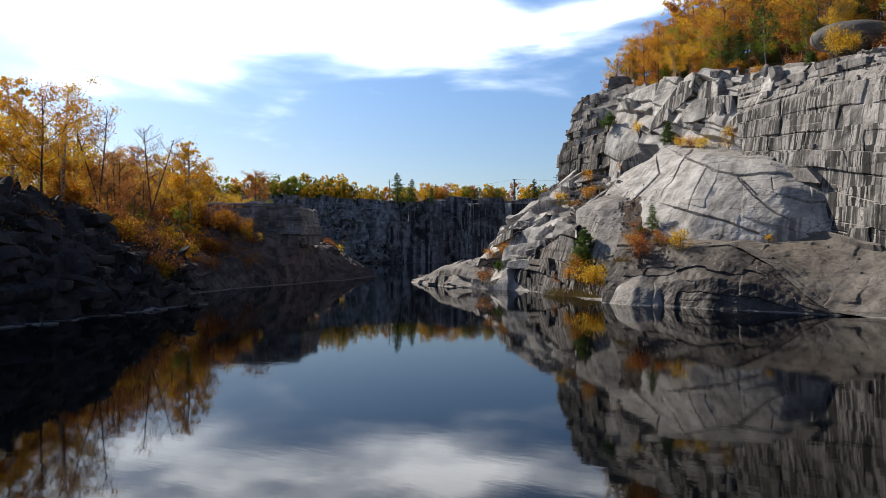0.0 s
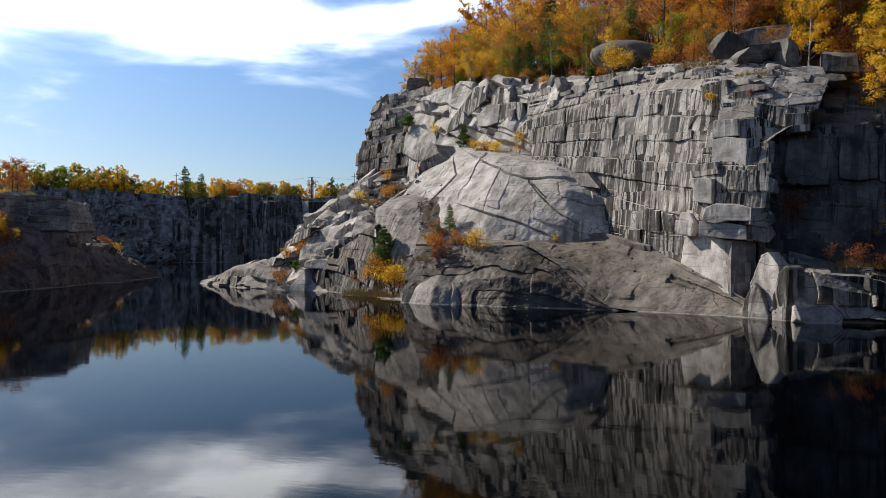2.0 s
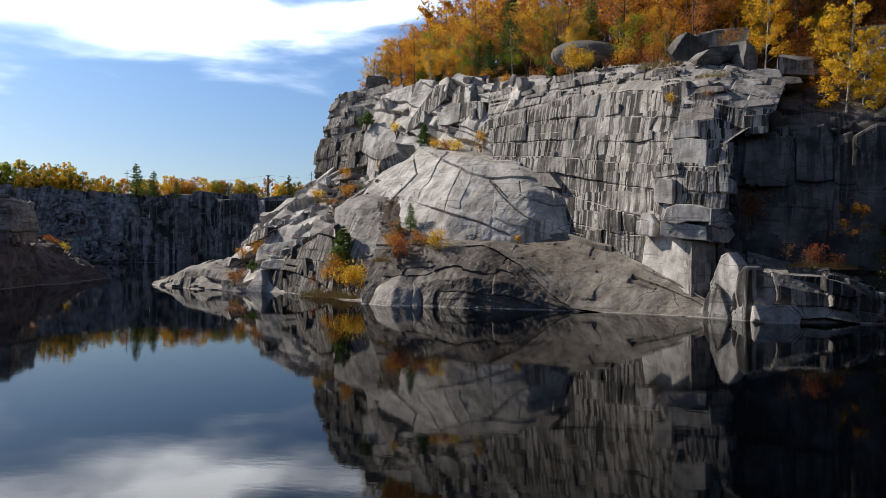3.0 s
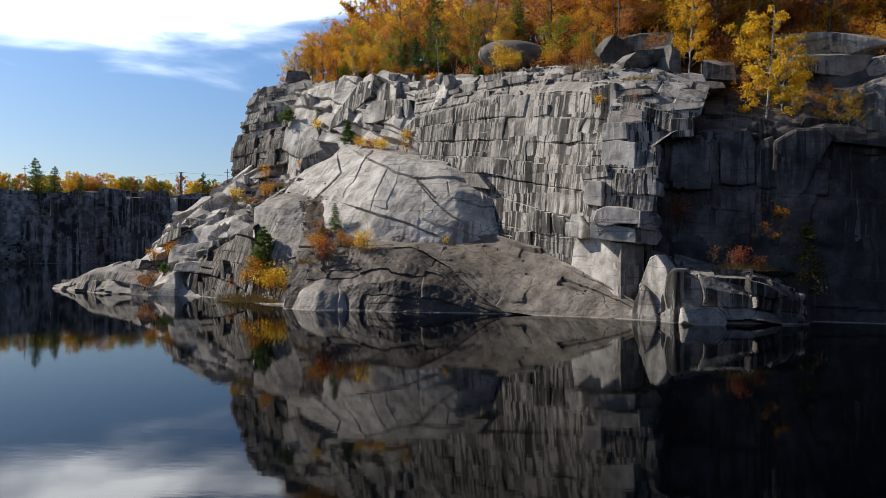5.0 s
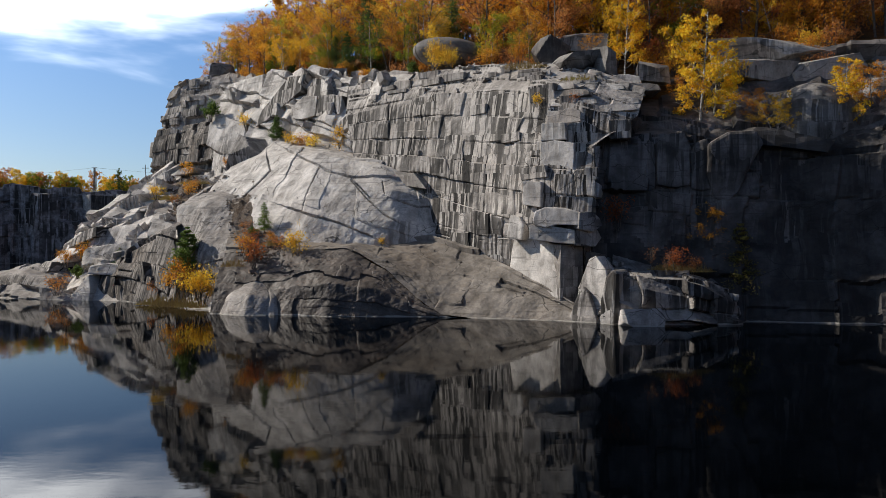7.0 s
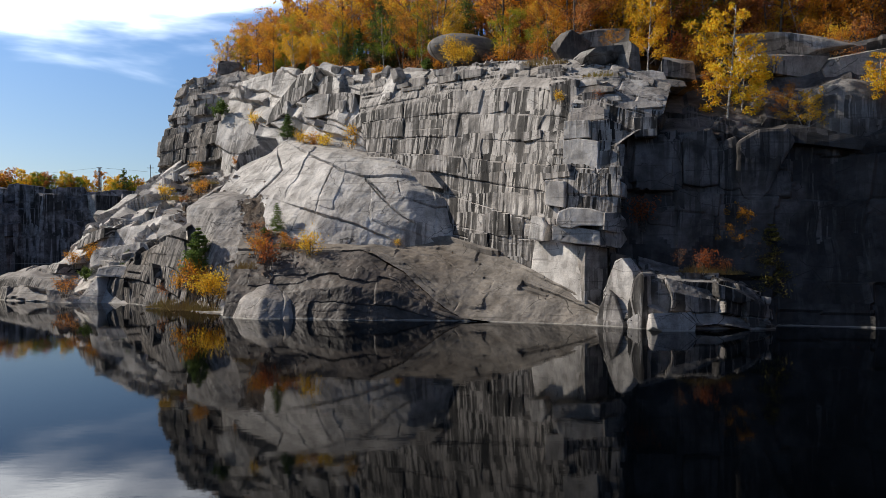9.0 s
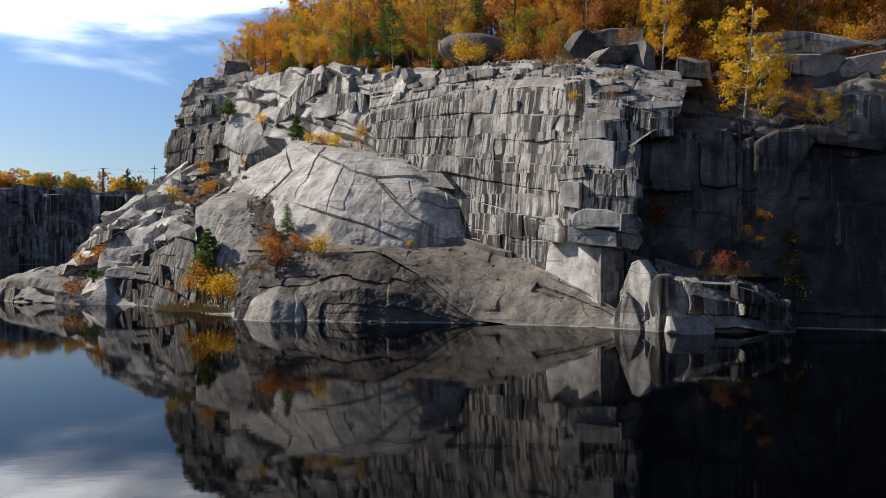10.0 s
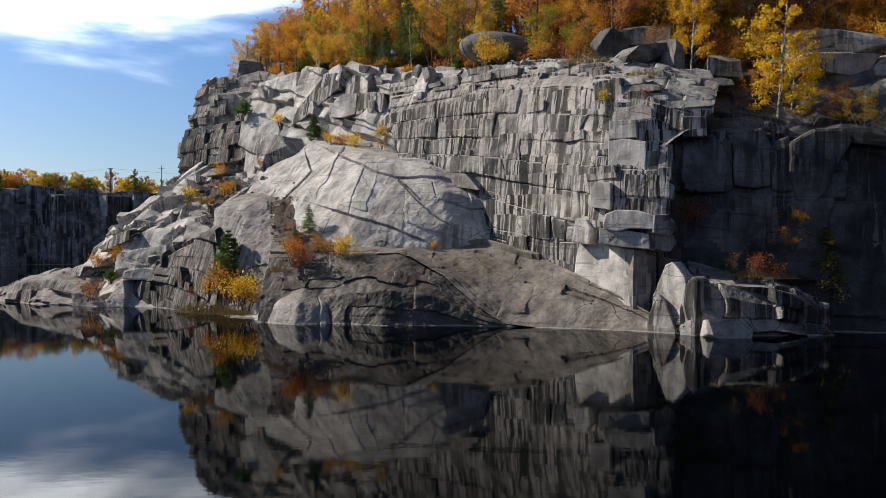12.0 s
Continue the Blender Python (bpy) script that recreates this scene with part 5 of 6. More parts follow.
def shrub(name, label, seed, height, spread_, leaves, size, mat, wood=None):
    """A many-stemmed bush with leaves along its twigs and an uneven top."""
    gen = np.random.default_rng(seed)
    tv, tf, tips = [], [], []

    def twig(path, radii):
        v, f = tube(np.array(path), radii, 3)
        o = len(tv)
        tv.extend(v)
        tf.extend([tuple(i + o for i in q) for q in f])

    for k in range(12):
        a = gen.uniform(0, 2 * math.pi)
        r = spread_ * gen.uniform(0.15, 1.0)
        base = np.array([math.cos(a) * r * 0.3, math.sin(a) * r * 0.3, -0.2])
        end = np.array([math.cos(a) * r, math.sin(a) * r, height * gen.uniform(0.45, 1.0)])
        mid = end * np.array([0.55, 0.55, 0.5]) + gen.normal(0, 0.05 * height, 3)
        twig([base, mid, end], [0.035, 0.022, 0.006])
        for _ in range(3):
            s = gen.uniform(0.2, 0.9)
            p0 = mid + (end - mid) * s
            p1 = p0 + gen.normal(0, 0.16, 3) * height + np.array([0, 0, 0.08 * height])
            twig([p0, p1], [0.012, 0.004])
            tips.append((p0, p1))
        tips.append((mid, end))
    pick_ = gen.integers(len(tips), size=leaves)
    s = gen.random(leaves)[:, None]
    c = np.array([q[0] for q in tips])[pick_] * (1 - s) + np.array([q[1] for q in tips])[pick_] * s
    lv, lf = quads_at(c + gen.normal(size=(leaves, 3)) * 0.085 * height, size, gen)
    lv[:, 2] = np.maximum(lv[:, 2], 0.02)
    b = new(name)
    piece("woody_base", mesh_of("woody_base", tv, tf, wood or BARK, True), b)
    piece("foliage", mesh_of("foliage", lv, lf, mat), b)
    HEIGHT[b.name] = height
    return tagged(b, label, "shrub")


ORANGE = [broadleaf("maple_tree", "orange autumn maple at the edge of the rock", 31 + i, h, s, 3700, 0.165, LEAF_ORANGE, BARK, 0.22, 1, 0.08, 0.22, 18) for i, (h, s) in enumerate([(9, 3.0), (11, 3.2), (7.5, 2.6)])]
YELLOW = [broadleaf("birch_tree", "golden yellow birch in thin autumn leaf", 41 + i, h, s, 3700, 0.16, LEAF_YELLOW, BARK_BIRCH, 0.22, 1 + i % 2, 0.09, 0.18, 16) for i, (h, s) in enumerate([(9.5, 2.4), (8, 2.2), (11, 2.6)])]
RUST = [broadleaf("oak_tree", "rust-brown oak in late autumn leaf", 51 + i, h, s, 3000, 0.175, LEAF_RUST, BARK, 0.16, 1, 0.08, 0.25, 20) for i, (h, s) in enumerate([(10, 2.6), (12, 2.8), (13, 2.8)])]
LIME = [broadleaf("poplar_tree", "yellow-green young poplar still in leaf", 61 + i, h, s, 3700, 0.16, LEAF_LIME, BARK_BIRCH, 0.15) for i, (h, s) in enumerate([(7, 2.0), (9, 2.3)])]
BARE = [broadleaf("bare_tree", "nearly leafless grey tree with fine twigs", 71 + i, h, s, 500, 0.14, LEAF_RUST, BARK, 0.3, 2, 0.06, 0.3, 22) for i, (h, s) in enumerate([(8, 1.8), (10, 2.2)])]
PINE = [pine("pine_tree", "dark green white pine among the autumn trees", 81 + i, h, s, NEEDLE, BARK_PINE, t) for i, (h, s, t) in enumerate([(8, 2.2, 13), (5, 1.7, 10), (12, 2.8, 17)])]
BUSH_O = [shrub("rusty_shrub", "rusty orange shrub rooted in the rock", 91 + i, 2.6, 1.25, 850, 0.14, LEAF_ORANGE) for i in range(2)]
BUSH_Y = [shrub("yellow_shrub", "yellow autumn shrub rooted in a crack", 94 + i, 2.6, 1.3, 900, 0.14, LEAF_YELLOW) for i in range(2)]
BUSH_R = [shrub("brown_shrub", "brown half-bare shrub on the ledge", 97, 2.4, 1.2, 420, 0.16, LEAF_RUST)]
BUSH_RED = [shrub("red_shrub", "dull red half-bare shrub on the ledge", 96, 2.4, 1.2, 420, 0.16, LEAF_RED)]
BUSH_G = [shrub("green_shrub", "low green juniper shrub on the rock", 98, 1.4, 1.2, 900, 0.18, NEEDLE)]
DEEP = [broadleaf("wood_tree", lab, 131 + i, h, 2.7, 850, 0.40, mt, BARK, 0.12, 1, 0.08, 0.05, 12) for i, (h, lab, mt) in enumerate([
    (11, "rust-brown tree deep in the hilltop wood", LEAF_RUST), (12, "yellow autumn tree deep in the hilltop wood", LEAF_YELLOW), (11, "orange tree deep in the hilltop wood", LEAF_ORANGE)])]
GOLD = [broadleaf("golden_birch", "tall golden birch with leaves down to its foot", 151 + i, h, 1.75, 5200, 0.18, LEAF_GOLD, BARK_BIRCH, 0.05, 1, 0.07, 0.12, 26) for i, h in enumerate((10.0, 8.5))]
TWIGGY = [broadleaf("brown_sapling", "slender brown sapling losing its last leaves", 161 + i, h, 1.5, 900, 0.17, LEAF_RUST, BARK, 0.35, 1, 0.075, 0.1, 14) for i, h in enumerate((11.0, 13.0))]
YOUNG = [pine("larch_tree", "narrow yellow-green larch in front of the dark rock", 141, 6.0, 1.5, LEAF_OLIVE, BARK_PINE, 14, 3600, 0.16, 0.05)]
USED = set()


def plant(kind, x, y, z=None, scale=1.0, turn=None, group=""):
    proto = kind if not isinstance(kind, list) else kind[int(rng.integers(len(kind)))]
    if z is None:
        z = land_at(x, y) - 0.2
    m = Matrix.LocRotScale((x, y, z), Euler((0, 0, turn if turn is not None else rng.uniform(0, 6.28))), None)
    if proto.name not in USED:
        USED.add(proto.name)
        proto.matrix_basis = m @ Matrix.Diagonal((scale, scale, scale * rng.uniform(0.95, 1.05), 1))
        ob = proto
    else:
        keep = proto.scale.copy()
        proto.scale = (scale, scale, scale * rng.uniform(0.93, 1.07))
        ob = copy_thing(proto, m)
        proto.scale = keep
    if group:
        tagged(ob, group=group)
    return ob


def pick(*pairs):
    r = rng.random() * sum(p for _, p in pairs)
    for k, p in pairs:
        r -= p
        if r <= 0:
            return k
    return pairs[0][0]


# single trees and shrubs on the rock, each with its height
def grow(kind, x, y, z, height, group=""):
    proto = kind[int(rng.integers(len(kind)))]
    return plant(proto, x, y, z - 0.1, height / HEIGHT[proto.name], None, group)


ON_ROCK = [
    (PINE, -23.0, 103.0, 22.0, 3.2), (BUSH_Y, -19.8, 98.0, 20.0, 2.4), (BUSH_Y, -16.7, 95.8, 19.4, 2.6), (BUSH_O, -18.2, 97.0, 19.8, 2.0),
    (BUSH_Y, -12.9, 94.4, 19.2, 3.4), (BUSH_Y, -29.0, 110.4, 24.6, 2.8), (BUSH_G, -36.3, 115.4, 27.0, 2.4), (BUSH_Y, -39.3, 101.3, 13.4, 2.2),
    (BUSH_O, -33.4, 97.0, 13.4, 2.2), (BUSH_O, -39.4, 114.2, 17.6, 2.4), (PINE, -20.0, 82.6, 8.4, 3.3), (BUSH_G, -21.2, 82.2, 8.0, 0.9)]
SHORE = [
    (BUSH_RED, -19.4, 75.6, 4.7, 3.0), (BUSH_O, -20.4, 77.0, 5.4, 2.6), (BUSH_Y, -15.1, 76.2, 5.7, 2.9), (PINE, -29.0, 83.6, 3.8, 5.4),
    (PINE, -41.1, 94.0, 2.6, 4.0), (PINE, -34.7, 88.2, 1.6, 2.6), (BUSH_Y, -26.8, 79.4, 1.2, 3.8), (BUSH_O, -31.0, 83.6, 0.8, 3.6),
    (BUSH_O, -28.8, 81.4, 1.0, 4.2), (BUSH_Y, -25.6, 78.2, 0.9, 3.0), (BUSH_R, -33.0, 85.4, 0.6, 2.2)]
GULLY = [
    (BUSH_R, -22.6, 84.6, 8.4, 1.6), (BUSH_R, -21.4, 81.4, 7.0, 2.0), (BUSH_RED, -20.6, 79.6, 6.4, 1.8), (BUSH_O, -18.4, 79.0, 6.8, 1.6), (BUSH_R, -17.2, 77.6, 6.4, 1.8),
    (BUSH_R, -36.4, 99.6, 12.6, 1.4), (BUSH_R, -35.0, 104.0, 15.0, 1.6), (BUSH_O, -31.6, 108.4, 18.6, 1.6)]
SPIT = [
    (BUSH_O, -49.0, 95.6, 4.1, 2.2), (BUSH_O, -46.8, 96.0, 4.8, 2.6), (BUSH_R, -47.8, 90.8, 0.9, 2.8), (BUSH_G, -46.2, 92.8, 2.8, 1.4),
    (BUSH_Y, -6.3, 78.1, 6.9, 0.9), (BUSH_Y, 9.4, 71.4, 20.6, 1.3), (BUSH_R, 12.9, 70.4, 20.4, 1.5)]
RECESS = [
    (BUSH_RED, 16.4, 67.8, 8.5, 3.0), (ORANGE, 24.6, 66.9, 5.6, 5.0), (YOUNG, 27.0, 65.4, 2.6, 6.4), (BUSH_RED, 20.8, 64.4, 4.6, 2.4),
    (BARE, 18.4, 64.0, 4.5, 2.2), (BARE, 19.6, 63.4, 4.4, 1.8), (BUSH_R, 22.6, 65.0, 4.4, 1.6), (BARE, 25.4, 66.0, 4.0, 3.4)]
BROW_TREES = [
    (GOLD, 25.2, 70.6, 18.0, 12.0), (GOLD, 26.9, 71.4, 18.6, 8.8), (ORANGE, 24.2, 71.6, 19.8, 4.6), (YELLOW, 31.2, 67.2, 16.6, 4.6),
    (ORANGE, 29.8, 68.2, 17.4, 3.8), (GOLD, 37.6, 67.4, 17.6, 6.8), (ORANGE, 40.4, 67.8, 18.4, 5.6), (GOLD, 19.6, 77.0, 25.4, 8.6),
    (ORANGE, 16.6, 79.6, 27.4, 3.4), (ORANGE, 10.4, 83.6, 27.6, 6.4), (BUSH_O, 8.6, 80.6, 26.8, 2.6), (BUSH_Y, -0.6, 88.0, 28.2, 3.6),
    (BUSH_Y, 1.2, 87.2, 28.0, 3.0)]
CORNER = [
    (BUSH_O, -10.2, 97.2, 28.4, 2.4), (PINE, -13.4, 106.5, 32.4, 5.6), (LIME, -9.6, 104.0, 31.4, 8.4), (PINE, -15.4, 108.5, 33.0, 5.0),
    (YELLOW, -23.6, 111.0, 32.4, 6.4), (YELLOW, -21.6, 112.0, 33.0, 5.4), (ORANGE, -33.0, 127.0, 36.6, 9.5), (ORANGE, -29.4, 122.5, 35.4, 8.5),
    (BARE, -41.4, 136.0, 37.8, 7.0), (YELLOW, -42.6, 138.0, 37.8, 5.6), (BARE, -39.0, 136.5, 38.0, 8.5), (PINE, 2.0, 101.0, 32.5, 11.0)]
BANK_TREES = [(YELLOW, -73.5, 40.0, 11.0, 13.0), (GOLD, -77.5, 37.0, 11.5, 13.5), (ORANGE, -70.5, 36.0, 10.5, 11.5), (BARE, -76.0, 46.0, 11.5, 12.0), (BARE, -90.5, 64.0, 12.0, 13.0), (BARE, -92.0, 72.0, 12.0, 11.0), (GOLD, -89.0, 70.0, 11.0, 11.5)]
for zone in (BANK_TREES, ON_ROCK, SHORE, GULLY, SPIT, RECESS, BROW_TREES, CORNER):
    for kind_, x_, y_, z_, h_ in zone:
        grow(kind_, x_, y_, z_, h_, "hilltop wood" if zone is CORNER else "left bank wood" if zone is BANK_TREES else "plants on the cliff")

def grass_patch(x, y, z, r, h, seed, label):
    gen = np.random.default_rng(seed)
    n = 420
    a, d = gen.uniform(0, 6.28, n), r * np.sqrt(gen.random(n))
    base = np.stack([np.cos(a) * d * 1.3, np.sin(a) * d * 0.8, np.zeros(n)], 1)
    tip = base + np.stack([gen.normal(0, 0.2, n), gen.normal(0, 0.2, n), h * gen.uniform(0.25, 1.0, n) * (1.1 - (d / r) ** 2)], 1)
    wd = np.stack([np.full(n, 0.03), np.zeros(n), np.zeros(n)], 1)
    v = np.stack([base - wd, base + wd, tip + wd * 0.3, tip - wd * 0.3], 1).reshape(-1, 3)
    ob = piece("grass_patch", mesh_of("grass_patch", v, np.arange(4 * n).reshape(n, 4), GRASS))
    ob.matrix_basis = pose(x, y, z)
    return tagged(ob, label, "grass", kind="stuff")


for k, (x, y, z, r, h) in enumerate(((-29.5, 80.6, 0.1, 2.2, 1.4), (-32.4, 83.0, 0.1, 1.8, 1.2), (-26.6, 78.0, 0.2, 1.6, 1.3), (-21.6, 77.0, 4.6, 1.4, 0.9), (-18.0, 79.2, 6.8, 1.5, 0.8),
                                      (20.4, 64.6, 4.6, 1.6, 0.8), (22.8, 65.4, 4.4, 1.4, 0.8), (9.0, 76.6, 25.6, 2.0, 0.8), (14.0, 73.4, 23.4, 1.8, 0.8), (-38.6, 103.5, 13.4, 2.0, 0.9), (-36.0, 108.0, 16.0, 2.2, 0.9))):
    grass_patch(x, y, z, r, h, 600 + k, "dry ochre grass growing in a pocket of the rock")

# wood along the brow of the hill; nothing stands before the pines and the green poplar
CLEAR = [(-13.4, 106.5), (-9.6, 104.0), (-15.4, 108.5), (2.0, 101.0)]
for k in range(95):
    x = rng.uniform(-46, 48)
    b = rng.uniform(2.5, 8) if k < 50 else rng.uniform(6, 16)
    y = float(np.interp(x, TOP_X, TOP_Y)) + b
    if x > 14:
        b += 9
        y += 9
    if any(abs(x - cx) < 2.6 and y < cy + 1.5 for cx, cy in CLEAR):
        continue
    right = x > 12
    kind = pick((RUST, 4 if right else 1), (ORANGE, 3.5 if right else 4.5), (YELLOW, 1.6 if right else 2.6), (LIME, 0.8 if right else 2.8), (BARE, 1.4), (PINE, 0.5 if right else 1.4))
    plant(kind, x, y, None, rng.uniform(0.7, 1.0) if b < 5 else rng.uniform(0.9, 1.15), None, "hilltop wood")
# deeper wood behind it
for k in range(150):
    x = rng.uniform(-44, 66)
    y = float(np.interp(x, TOP_X, TOP_Y)) + rng.uniform(12, 40)
    plant(pick((DEEP, 7), (TWIGGY, 4), (BARE, 1)), x, y, None, rng.uniform(1.0, 1.3), None, "hilltop wood")

# wooded left bank
for k in range(125):
    y = rng.uniform(4, 150)
    inl = rng.uniform(7, 34)
    x = float(np.interp(y, SHORE_Y, SHORE_X)) - inl
    if (y > 74 and y < 95 and inl < 20) or (y >= 95 and inl < 32):
        continue
    kind = pick((YELLOW, 4), (ORANGE, 1.8), (LIME, 1.8), (RUST, 2), (BARE, 1.6), (GOLD, 2), (PINE, 0.3))
    if inl < 15 and y < 66:
        kind = pick((RUST, 3), (BARE, 2.5), (LIME, 0.8), (ORANGE, 0.8))
    plant(kind, x, y, None, rng.uniform(0.95, 1.3) * (0.8 if inl < 15 else 1.0), None, "left bank wood")
# undergrowth on the bank and along the brow
for k in range(70):
    y = rng.uniform(14, 140)
    inl = rng.uniform(6, 16)
    x = float(np.interp(y, SHORE_Y, SHORE_X)) - inl
    plant(pick((BUSH_R, 5), (BUSH_O, 1.5), (BUSH_Y, 0.7), (BUSH_RED, 2)), x, y, land_at(x, y) + 1.0, rng.uniform(0.9, 1.7), None, "bank undergrowth")
for k in range(70):
    x = rng.uniform(-36, 48)
    y = float(np.interp(x, TOP_X, TOP_Y)) + rng.uniform(0.5, 12)
    plant(pick((BUSH_R, 4), (BUSH_O, 2.5), (BUSH_Y, 1.2), (BUSH_G, 0.5)), x, y, None, rng.uniform(0.7, 1.5), None, "brow undergrowth")
for k in range(110):
    x = rng.uniform(-38, 56)
    y = float(np.interp(x, TOP_X, TOP_Y)) + rng.uniform(8, 26)
    plant(pick((BUSH_R, 3), (BUSH_O, 4), (BUSH_Y, 1.5), (BUSH_RED, 0.8)), x, y, None, rng.uniform(1.1, 2.0), None, "brow undergrowth")
# thicker wood behind the recess
for k in range(75):
    x = rng.uniform(8, 74)
    y = float(np.interp(x, TOP_X, TOP_Y)) + rng.uniform(9, 30)
    plant(pick((DEEP, 3), (RUST, 2), (TWIGGY, 5)), x, y, None, rng.uniform(0.85, 1.2), None, "hilltop wood")
# rust-brown scrub down the left bank
for k in range(90):
    y = rng.uniform(44, 86)
    x = float(np.interp(y, SHORE_Y, SHORE_X)) - rng.uniform(1.5, 13)
    plant(pick((BUSH_R, 5), (BUSH_O, 2), (BUSH_RED, 1), (BUSH_Y, 0.8)), x, y, land_at(x, y) + 1.4, rng.uniform(0.9, 1.8), None, "bank undergrowth")
# young birches between the bank and the squared face
for k in range(46):
    y = rng.uniform(60, 93)
    x = float(np.interp(y, SHORE_Y, SHORE_X)) - rng.uniform(15, 36)
    plant(pick((YELLOW, 5), (ORANGE, 2.5), (LIME, 1.2), (RUST, 1)), x, y, None, rng.uniform(0.7, 0.95), None, "left bank wood")
# trees and scrub that half hide the squared face
for k in range(26):
    t_ = rng.random()
    x, y = -97 + 9.5 * t_ + rng.uniform(-1, 3.0), 75 + 8.0 * t_ + rng.uniform(-3.5, 0.5)
    kind = pick((YELLOW, 3), (GOLD, 2), (ORANGE, 2), (BUSH_O, 3), (BUSH_R, 3), (LIME, 1))
    grow(kind, x, y, 8.6 - 5.0 * max(0.0, t_ - 0.55), rng.uniform(3.2, 6.5) * (1.0 if t_ < 0.7 else 0.6), "left bank wood")
# scrub and young trees among the waste rock
for k in range(70):
    y = rng.uniform(6, 50)
    inl = rng.uniform(6, 15)
    x = float(np.interp(y, SHORE_Y, SHORE_X)) - inl
    plant(pick((BUSH_R, 4), (BUSH_O, 2), (BUSH_Y, 1.2), (BUSH_RED, 0.6), (BUSH_G, 0.8)), x, y, land_at(x, y) + 1.2, rng.uniform(1.0, 1.9), None, "bank undergrowth")
# far rim
FAR_TREE = [broadleaf("rim_tree", lab, 111 + i, 7.0, 2.0, 700, 0.40, mt, BARK, 0.1) for i, (lab, mt) in enumerate([
    ("small yellow tree on the far rim", LEAF_YELLOW), ("small orange tree on the far rim", LEAF_ORANGE), ("small green-gold tree on the far rim", LEAF_LIME), ("small brown tree on the far rim", LEAF_RUST)])]
FAR_PINE = [pine("rim_pine", "dark pine standing on the far rim", 121, 10.0, 2.6, NEEDLE, BARK_PINE, 12, 1500, 0.5)]
for k in range(330):
    a = radians(rng.uniform(-56, -14))
    d = rng.uniform(352, 385) if k > 130 else rng.uniform(349, 356)
    x, y = 3 + math.sin(a) * d, -5 + math.cos(a) * d
    plant(pick((FAR_TREE[0], 6), (FAR_TREE[2], 4), (FAR_TREE[1], 2), (FAR_TREE[3], 0.8), (FAR_PINE, 0.35)), x, y, max(28.2, land_at(x, y) - 0.3), rng.uniform(0.8, 1.5) * (1.35 if a < -0.68 else 1.0), None, "far rim trees")
for x, y, s in ((-193, 277, 1.5), (-187.5, 281, 1.25), (-178, 284, 0.8)):
    plant(FAR_PINE, x, y, 27.5, s, None, "far rim trees")
for lst in (DEEP, GOLD, TWIGGY, FAR_TREE, FAR_PINE, ORANGE, YELLOW, RUST, LIME, BARE, PINE, BUSH_O, BUSH_Y, BUSH_R, BUSH_RED, BUSH_G):
    for pr in lst:
        if pr.name not in USED:
            plant(pr, 30 + rng.uniform(-6, 6), 95 + rng.uniform(0, 10), None, 0.8)


# ---- things on the far rim ----
def steel():
    m, n, out = material("weathered_steel")
    pos = n.add("ShaderNodeTexCoord").outputs["Object"]
    t = n.noise(pos, 3.0, 4, 0.6)
    finish(n, out, n.mix(n.ramp(t, [(0.4, 0.0), (0.65, 1.0)]), (0.06, 0.055, 0.05), (0.16, 0.14, 0.12)), 0.7, t, 0.3, 0.02)
    return m


STEEL = steel()


def rod(a, b, r, sides=6):
    v, f = tube(np.array([a, b], float), [r, r], sides)
    v = list(v) + [np.array(a, float), np.array(b, float)]
    k = 2 * sides
    tri = [(s, (s + 1) % sides, k, k) for s in range(sides)] + [(sides + s, sides + (s + 1) % sides, k + 1, k + 1) for s in range(sides)]
    return v, f, tri


def bars(name, rods, mat, parent):
    bm = bmesh.new()
    for a, b, r in rods:
        v, f, _ = rod(a, b, r)
        vs = [bm.verts.new(p) for p in v[:12]]
        for q in f:
            bm.faces.new([vs[i] for i in q])
        bm.faces.new(vs[:6][::-1])
        bm.faces.new(vs[6:12])
    me = bpy.data.meshes.new(name)
    bm.to_mesh(me)
    bm.free()
    me.materials.append(mat)
    return piece(name, me, parent)


def derrick(x, y, z, h):
    """A lattice quarry mast with a cap and guy wires."""
    top = new("quarry_mast")
    top.matrix_basis = pose(x, y, z)
    w_ = h * 0.022
    for sx in (-1, 1):
        for sy in (-1, 1):
            bars("leg", [((sx * w_, sy * w_, -1), (sx * w_ * 0.8, sy * w_ * 0.8, h), 0.10)], STEEL, top)
    braces = []
    for k in range(10):
        z0, z1 = h * k / 10, h * (k + 1) / 10
        s = 1 if k % 2 else -1
        braces += [((-w_ * s, -w_, z0), (w_ * s, -w_, z1), 0.055), ((-w_ * s, w_, z0), (w_ * s, w_, z1), 0.055)]
    bars("bracing", braces, STEEL, top)
    bars("crossarm", [((-h * 0.09, 0, h), (h * 0.09, 0, h), 0.14)], STEEL, top)
    bars("guy_wire", [((0, 0, h), (h * 1.1, 2, h * 0.15), 0.035)], STEEL, top)
    bars("guy_wire", [((0, 0, h), (-h * 2.6, 0, h * 0.72), 0.035)], STEEL, top)
    bars("guy_wire", [((0, 0, h), (h * 2.6, 0, h * 0.78), 0.035)], STEEL, top)
    return tagged(top, "tall lattice quarry mast with guy wires on the far rim", "mast")


def pole(x, y, z, h, label):
    p = new("utility_pole")
    p.matrix_basis = pose(x, y, z)
    bars("post", [((0, 0, -1), (0, 0, h), 0.14)], BARK, p)
    bars("crossarm", [((-h * 0.1, 0, h * 0.9), (h * 0.1, 0, h * 0.9), 0.12)], BARK, p)
    return tagged(p, label, "pole")


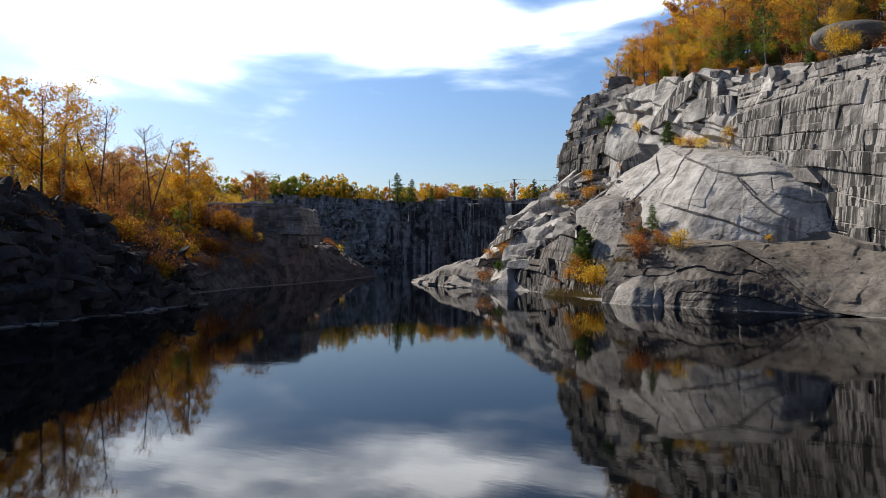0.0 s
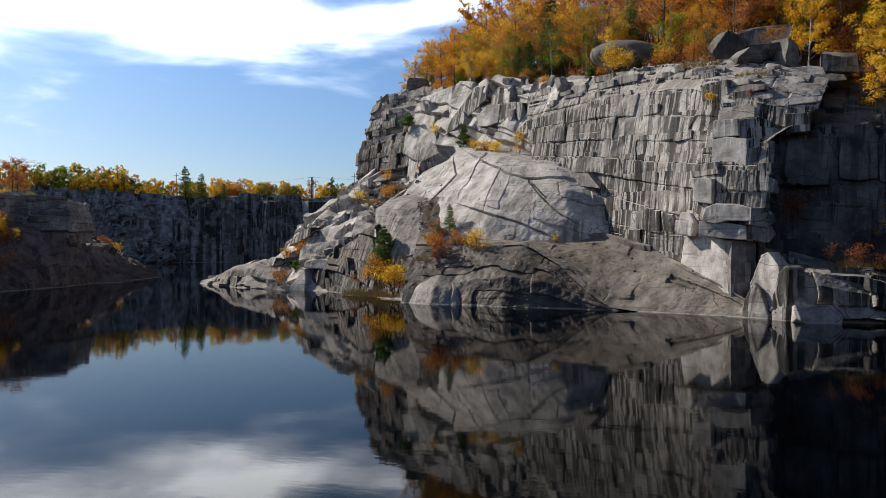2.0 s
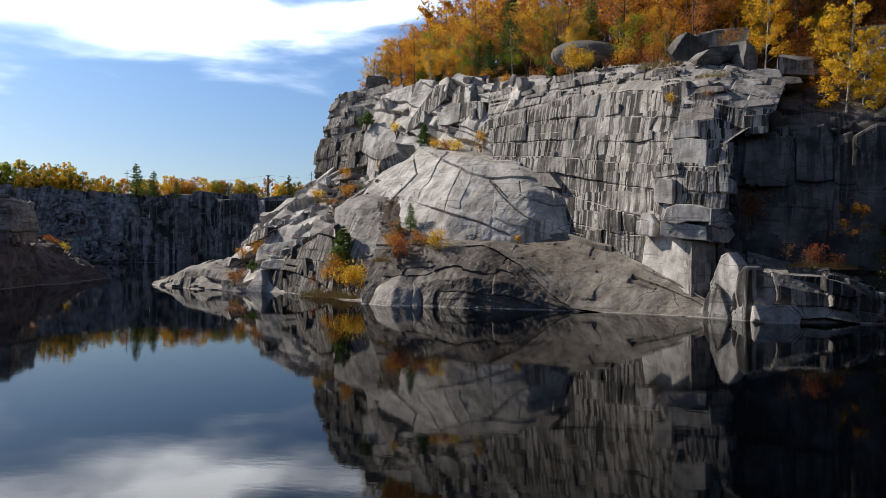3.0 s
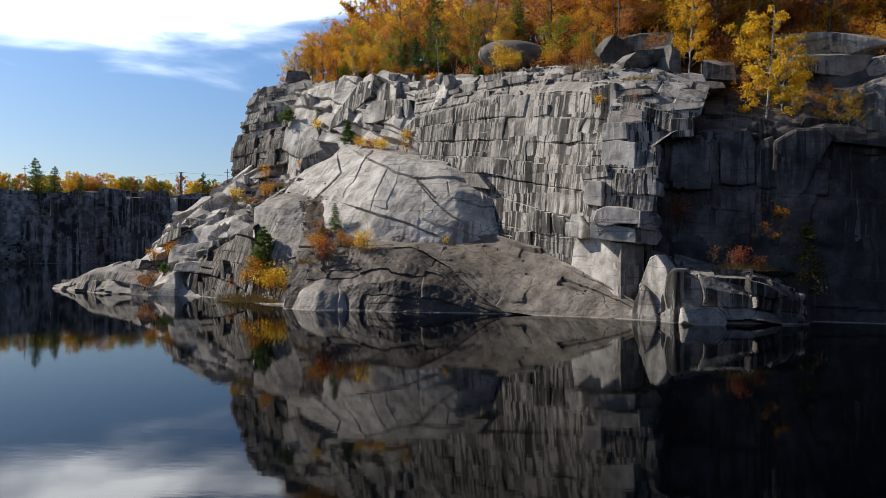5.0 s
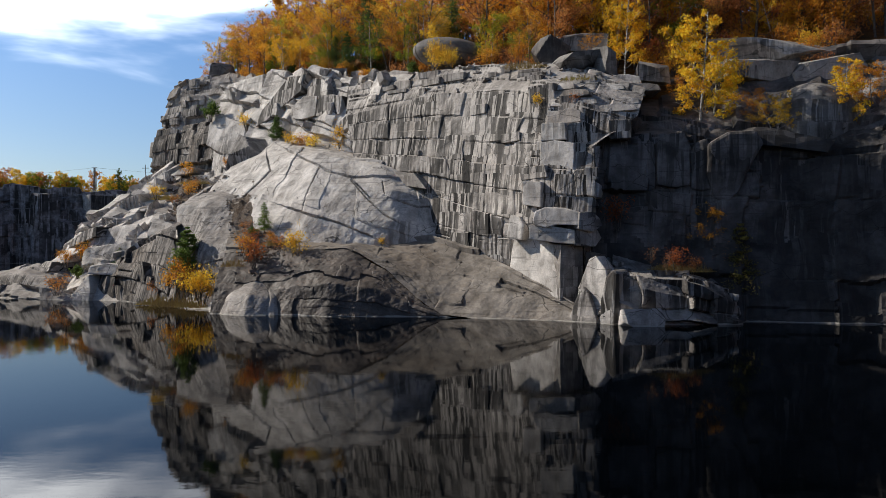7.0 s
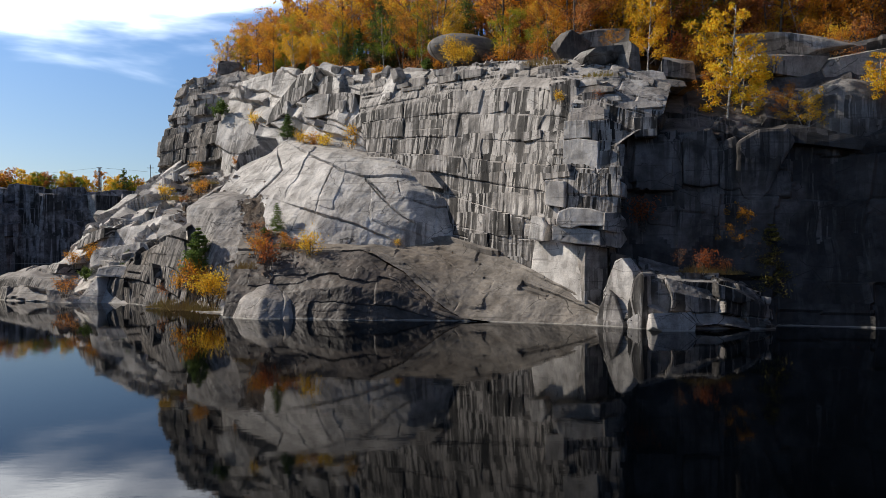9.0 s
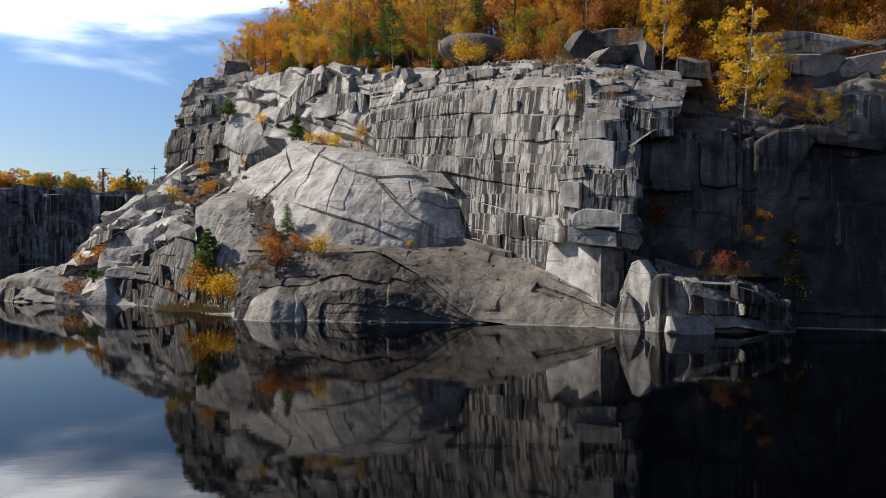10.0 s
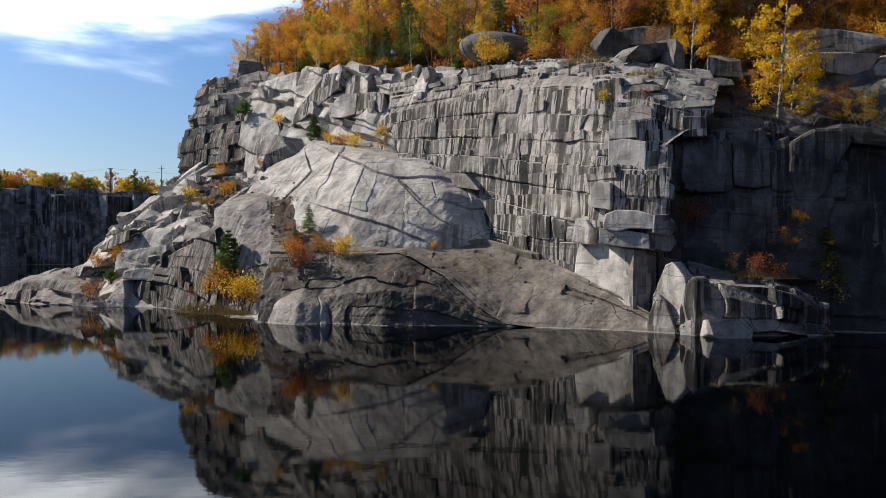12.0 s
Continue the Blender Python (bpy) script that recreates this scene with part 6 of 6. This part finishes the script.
derrick(-146.0, 309.0, 27.4, 13.0)
pole(-125.5, 312.0, 28.0, 14.0, "slim dark mast standing behind the crag")
pole(-222.0, 272.0, 29.0, 14.0, "thin wooden pole above the far trees")
pole(-219.0, 274.0, 29.0, 10.0, "shorter wooden pole above the far trees")
pole(-207.0, 290.0, 28.0, 14.0, "wooden pole with a crossarm behind the pines")
pole(-131.0, 100.0, 12.0, 8.0, "plain wooden post in the bank wood")

# squared quarry face on the left bank
squared, squared_g = rock("bank_squared_face", "squared quarry face of stacked grey blocks", [
    [(-99, 78, 7), (-88.5, 86.3, 7), (-84.4, 90.2, 7), (-86.5, 98, 7)],
    [(-99, 78.4, 10), (-88.6, 86.6, 10), (-84.6, 90.4, 10), (-87, 98, 10)],
    [(-99, 79, 14.0), (-88.7, 86.9, 14.0), (-84.9, 90.6, 13.6), (-87.4, 98, 13.2)],
    [(-104, 90, 14.2), (-96, 94, 14.2), (-92, 96, 14), (-91, 100, 13.4)]],
    130, 90, GRANITE, 77, 0, 0, row=(0.7, 1.2), col=(0.8, 2.0), step=0.5, tilt=0.08, rough=0.08, groove=0.3, wobble=0.1)
face_block("cap_slab", 401, (-93.5, 82.6), 41, 13.7, [(0, 0), (7.5, -0.1), (11.8, 0.1), (11.6, 0.5), (6.0, 0.7), (0.2, 0.5)], 4.0, GRANITE_MID, squared, 0, 0.08)
gen_s = np.random.default_rng(77)
# inclined sheets beside it, running down to the water
for k in range(5):
    face_block("inclined_sheet", 410 + k, (-88.5 - 2.2 * k, 97.0 + 5.5 * k), 62, 0.0, [(0, -1), (8.0, -1), (7.0, 1.5), (0.5, 9.0 - 1.1 * k), (-0.4, 7.0 - k)], 5.0, GRANITE_FAR, bank, 38, 0.15)

# rubble slope below the far wall
rubble = new("rubble_slope")
rubble.matrix_basis = pose(-203, 256, 0, 0, 0, 38)
tagged(rubble, "fan of broken waste stone below the far wall", "rubble", kind="structure")
RUB = [chunk(500 + i, GRANITE if i < 5 else GRANITE_RIM) for i in range(8)]
for k in range(290):
    v_ = gen_s.random()
    s_ = gen_s.uniform(0.8, 2.8) * (1.3 - 0.5 * v_)
    piece("rock_block", RUB[gen_s.integers(8)], rubble, "", Matrix.LocRotScale(
        (gen_s.uniform(-24, 20) * (0.75 + 0.4 * v_), -9 + 20 * v_ + gen_s.normal(0, 0.8), 25 * v_ ** 1.2 + gen_s.normal(0, 0.4)),
        Euler(gen_s.uniform(-1, 1, 3)), Vector((s_ * 1.5, s_, s_ * 0.7))))
rest_v, rest_f = [], []
for k in range(1400):
    v_ = gen_s.random()
    c_ = np.array([gen_s.uniform(-30, 24) * (0.75 + 0.4 * v_), -8.4 + 20 * v_ + gen_s.normal(0, 0.5), 25 * v_ ** 1.2])
    q_ = gen_s.normal(0, 1, (8, 3)) * 0.16 + np.array([(x, y, z) for x in (-1, 1) for y in (-1, 1) for z in (-0.6, 0.6)])
    q_ = q_ * gen_s.uniform(0.3, 0.9) + c_
    o_ = len(rest_v)
    rest_v.extend(q_)
    rest_f += [tuple(o_ + i for i in q) for q in ((0, 1, 3, 2), (4, 6, 7, 5), (0, 4, 5, 1), (2, 3, 7, 6), (0, 2, 6, 4), (1, 5, 7, 3))]
tagged(piece("small_rubble", mesh_of("small_rubble", rest_v, rest_f, GRANITE_RIM), rubble), kind="stuff")
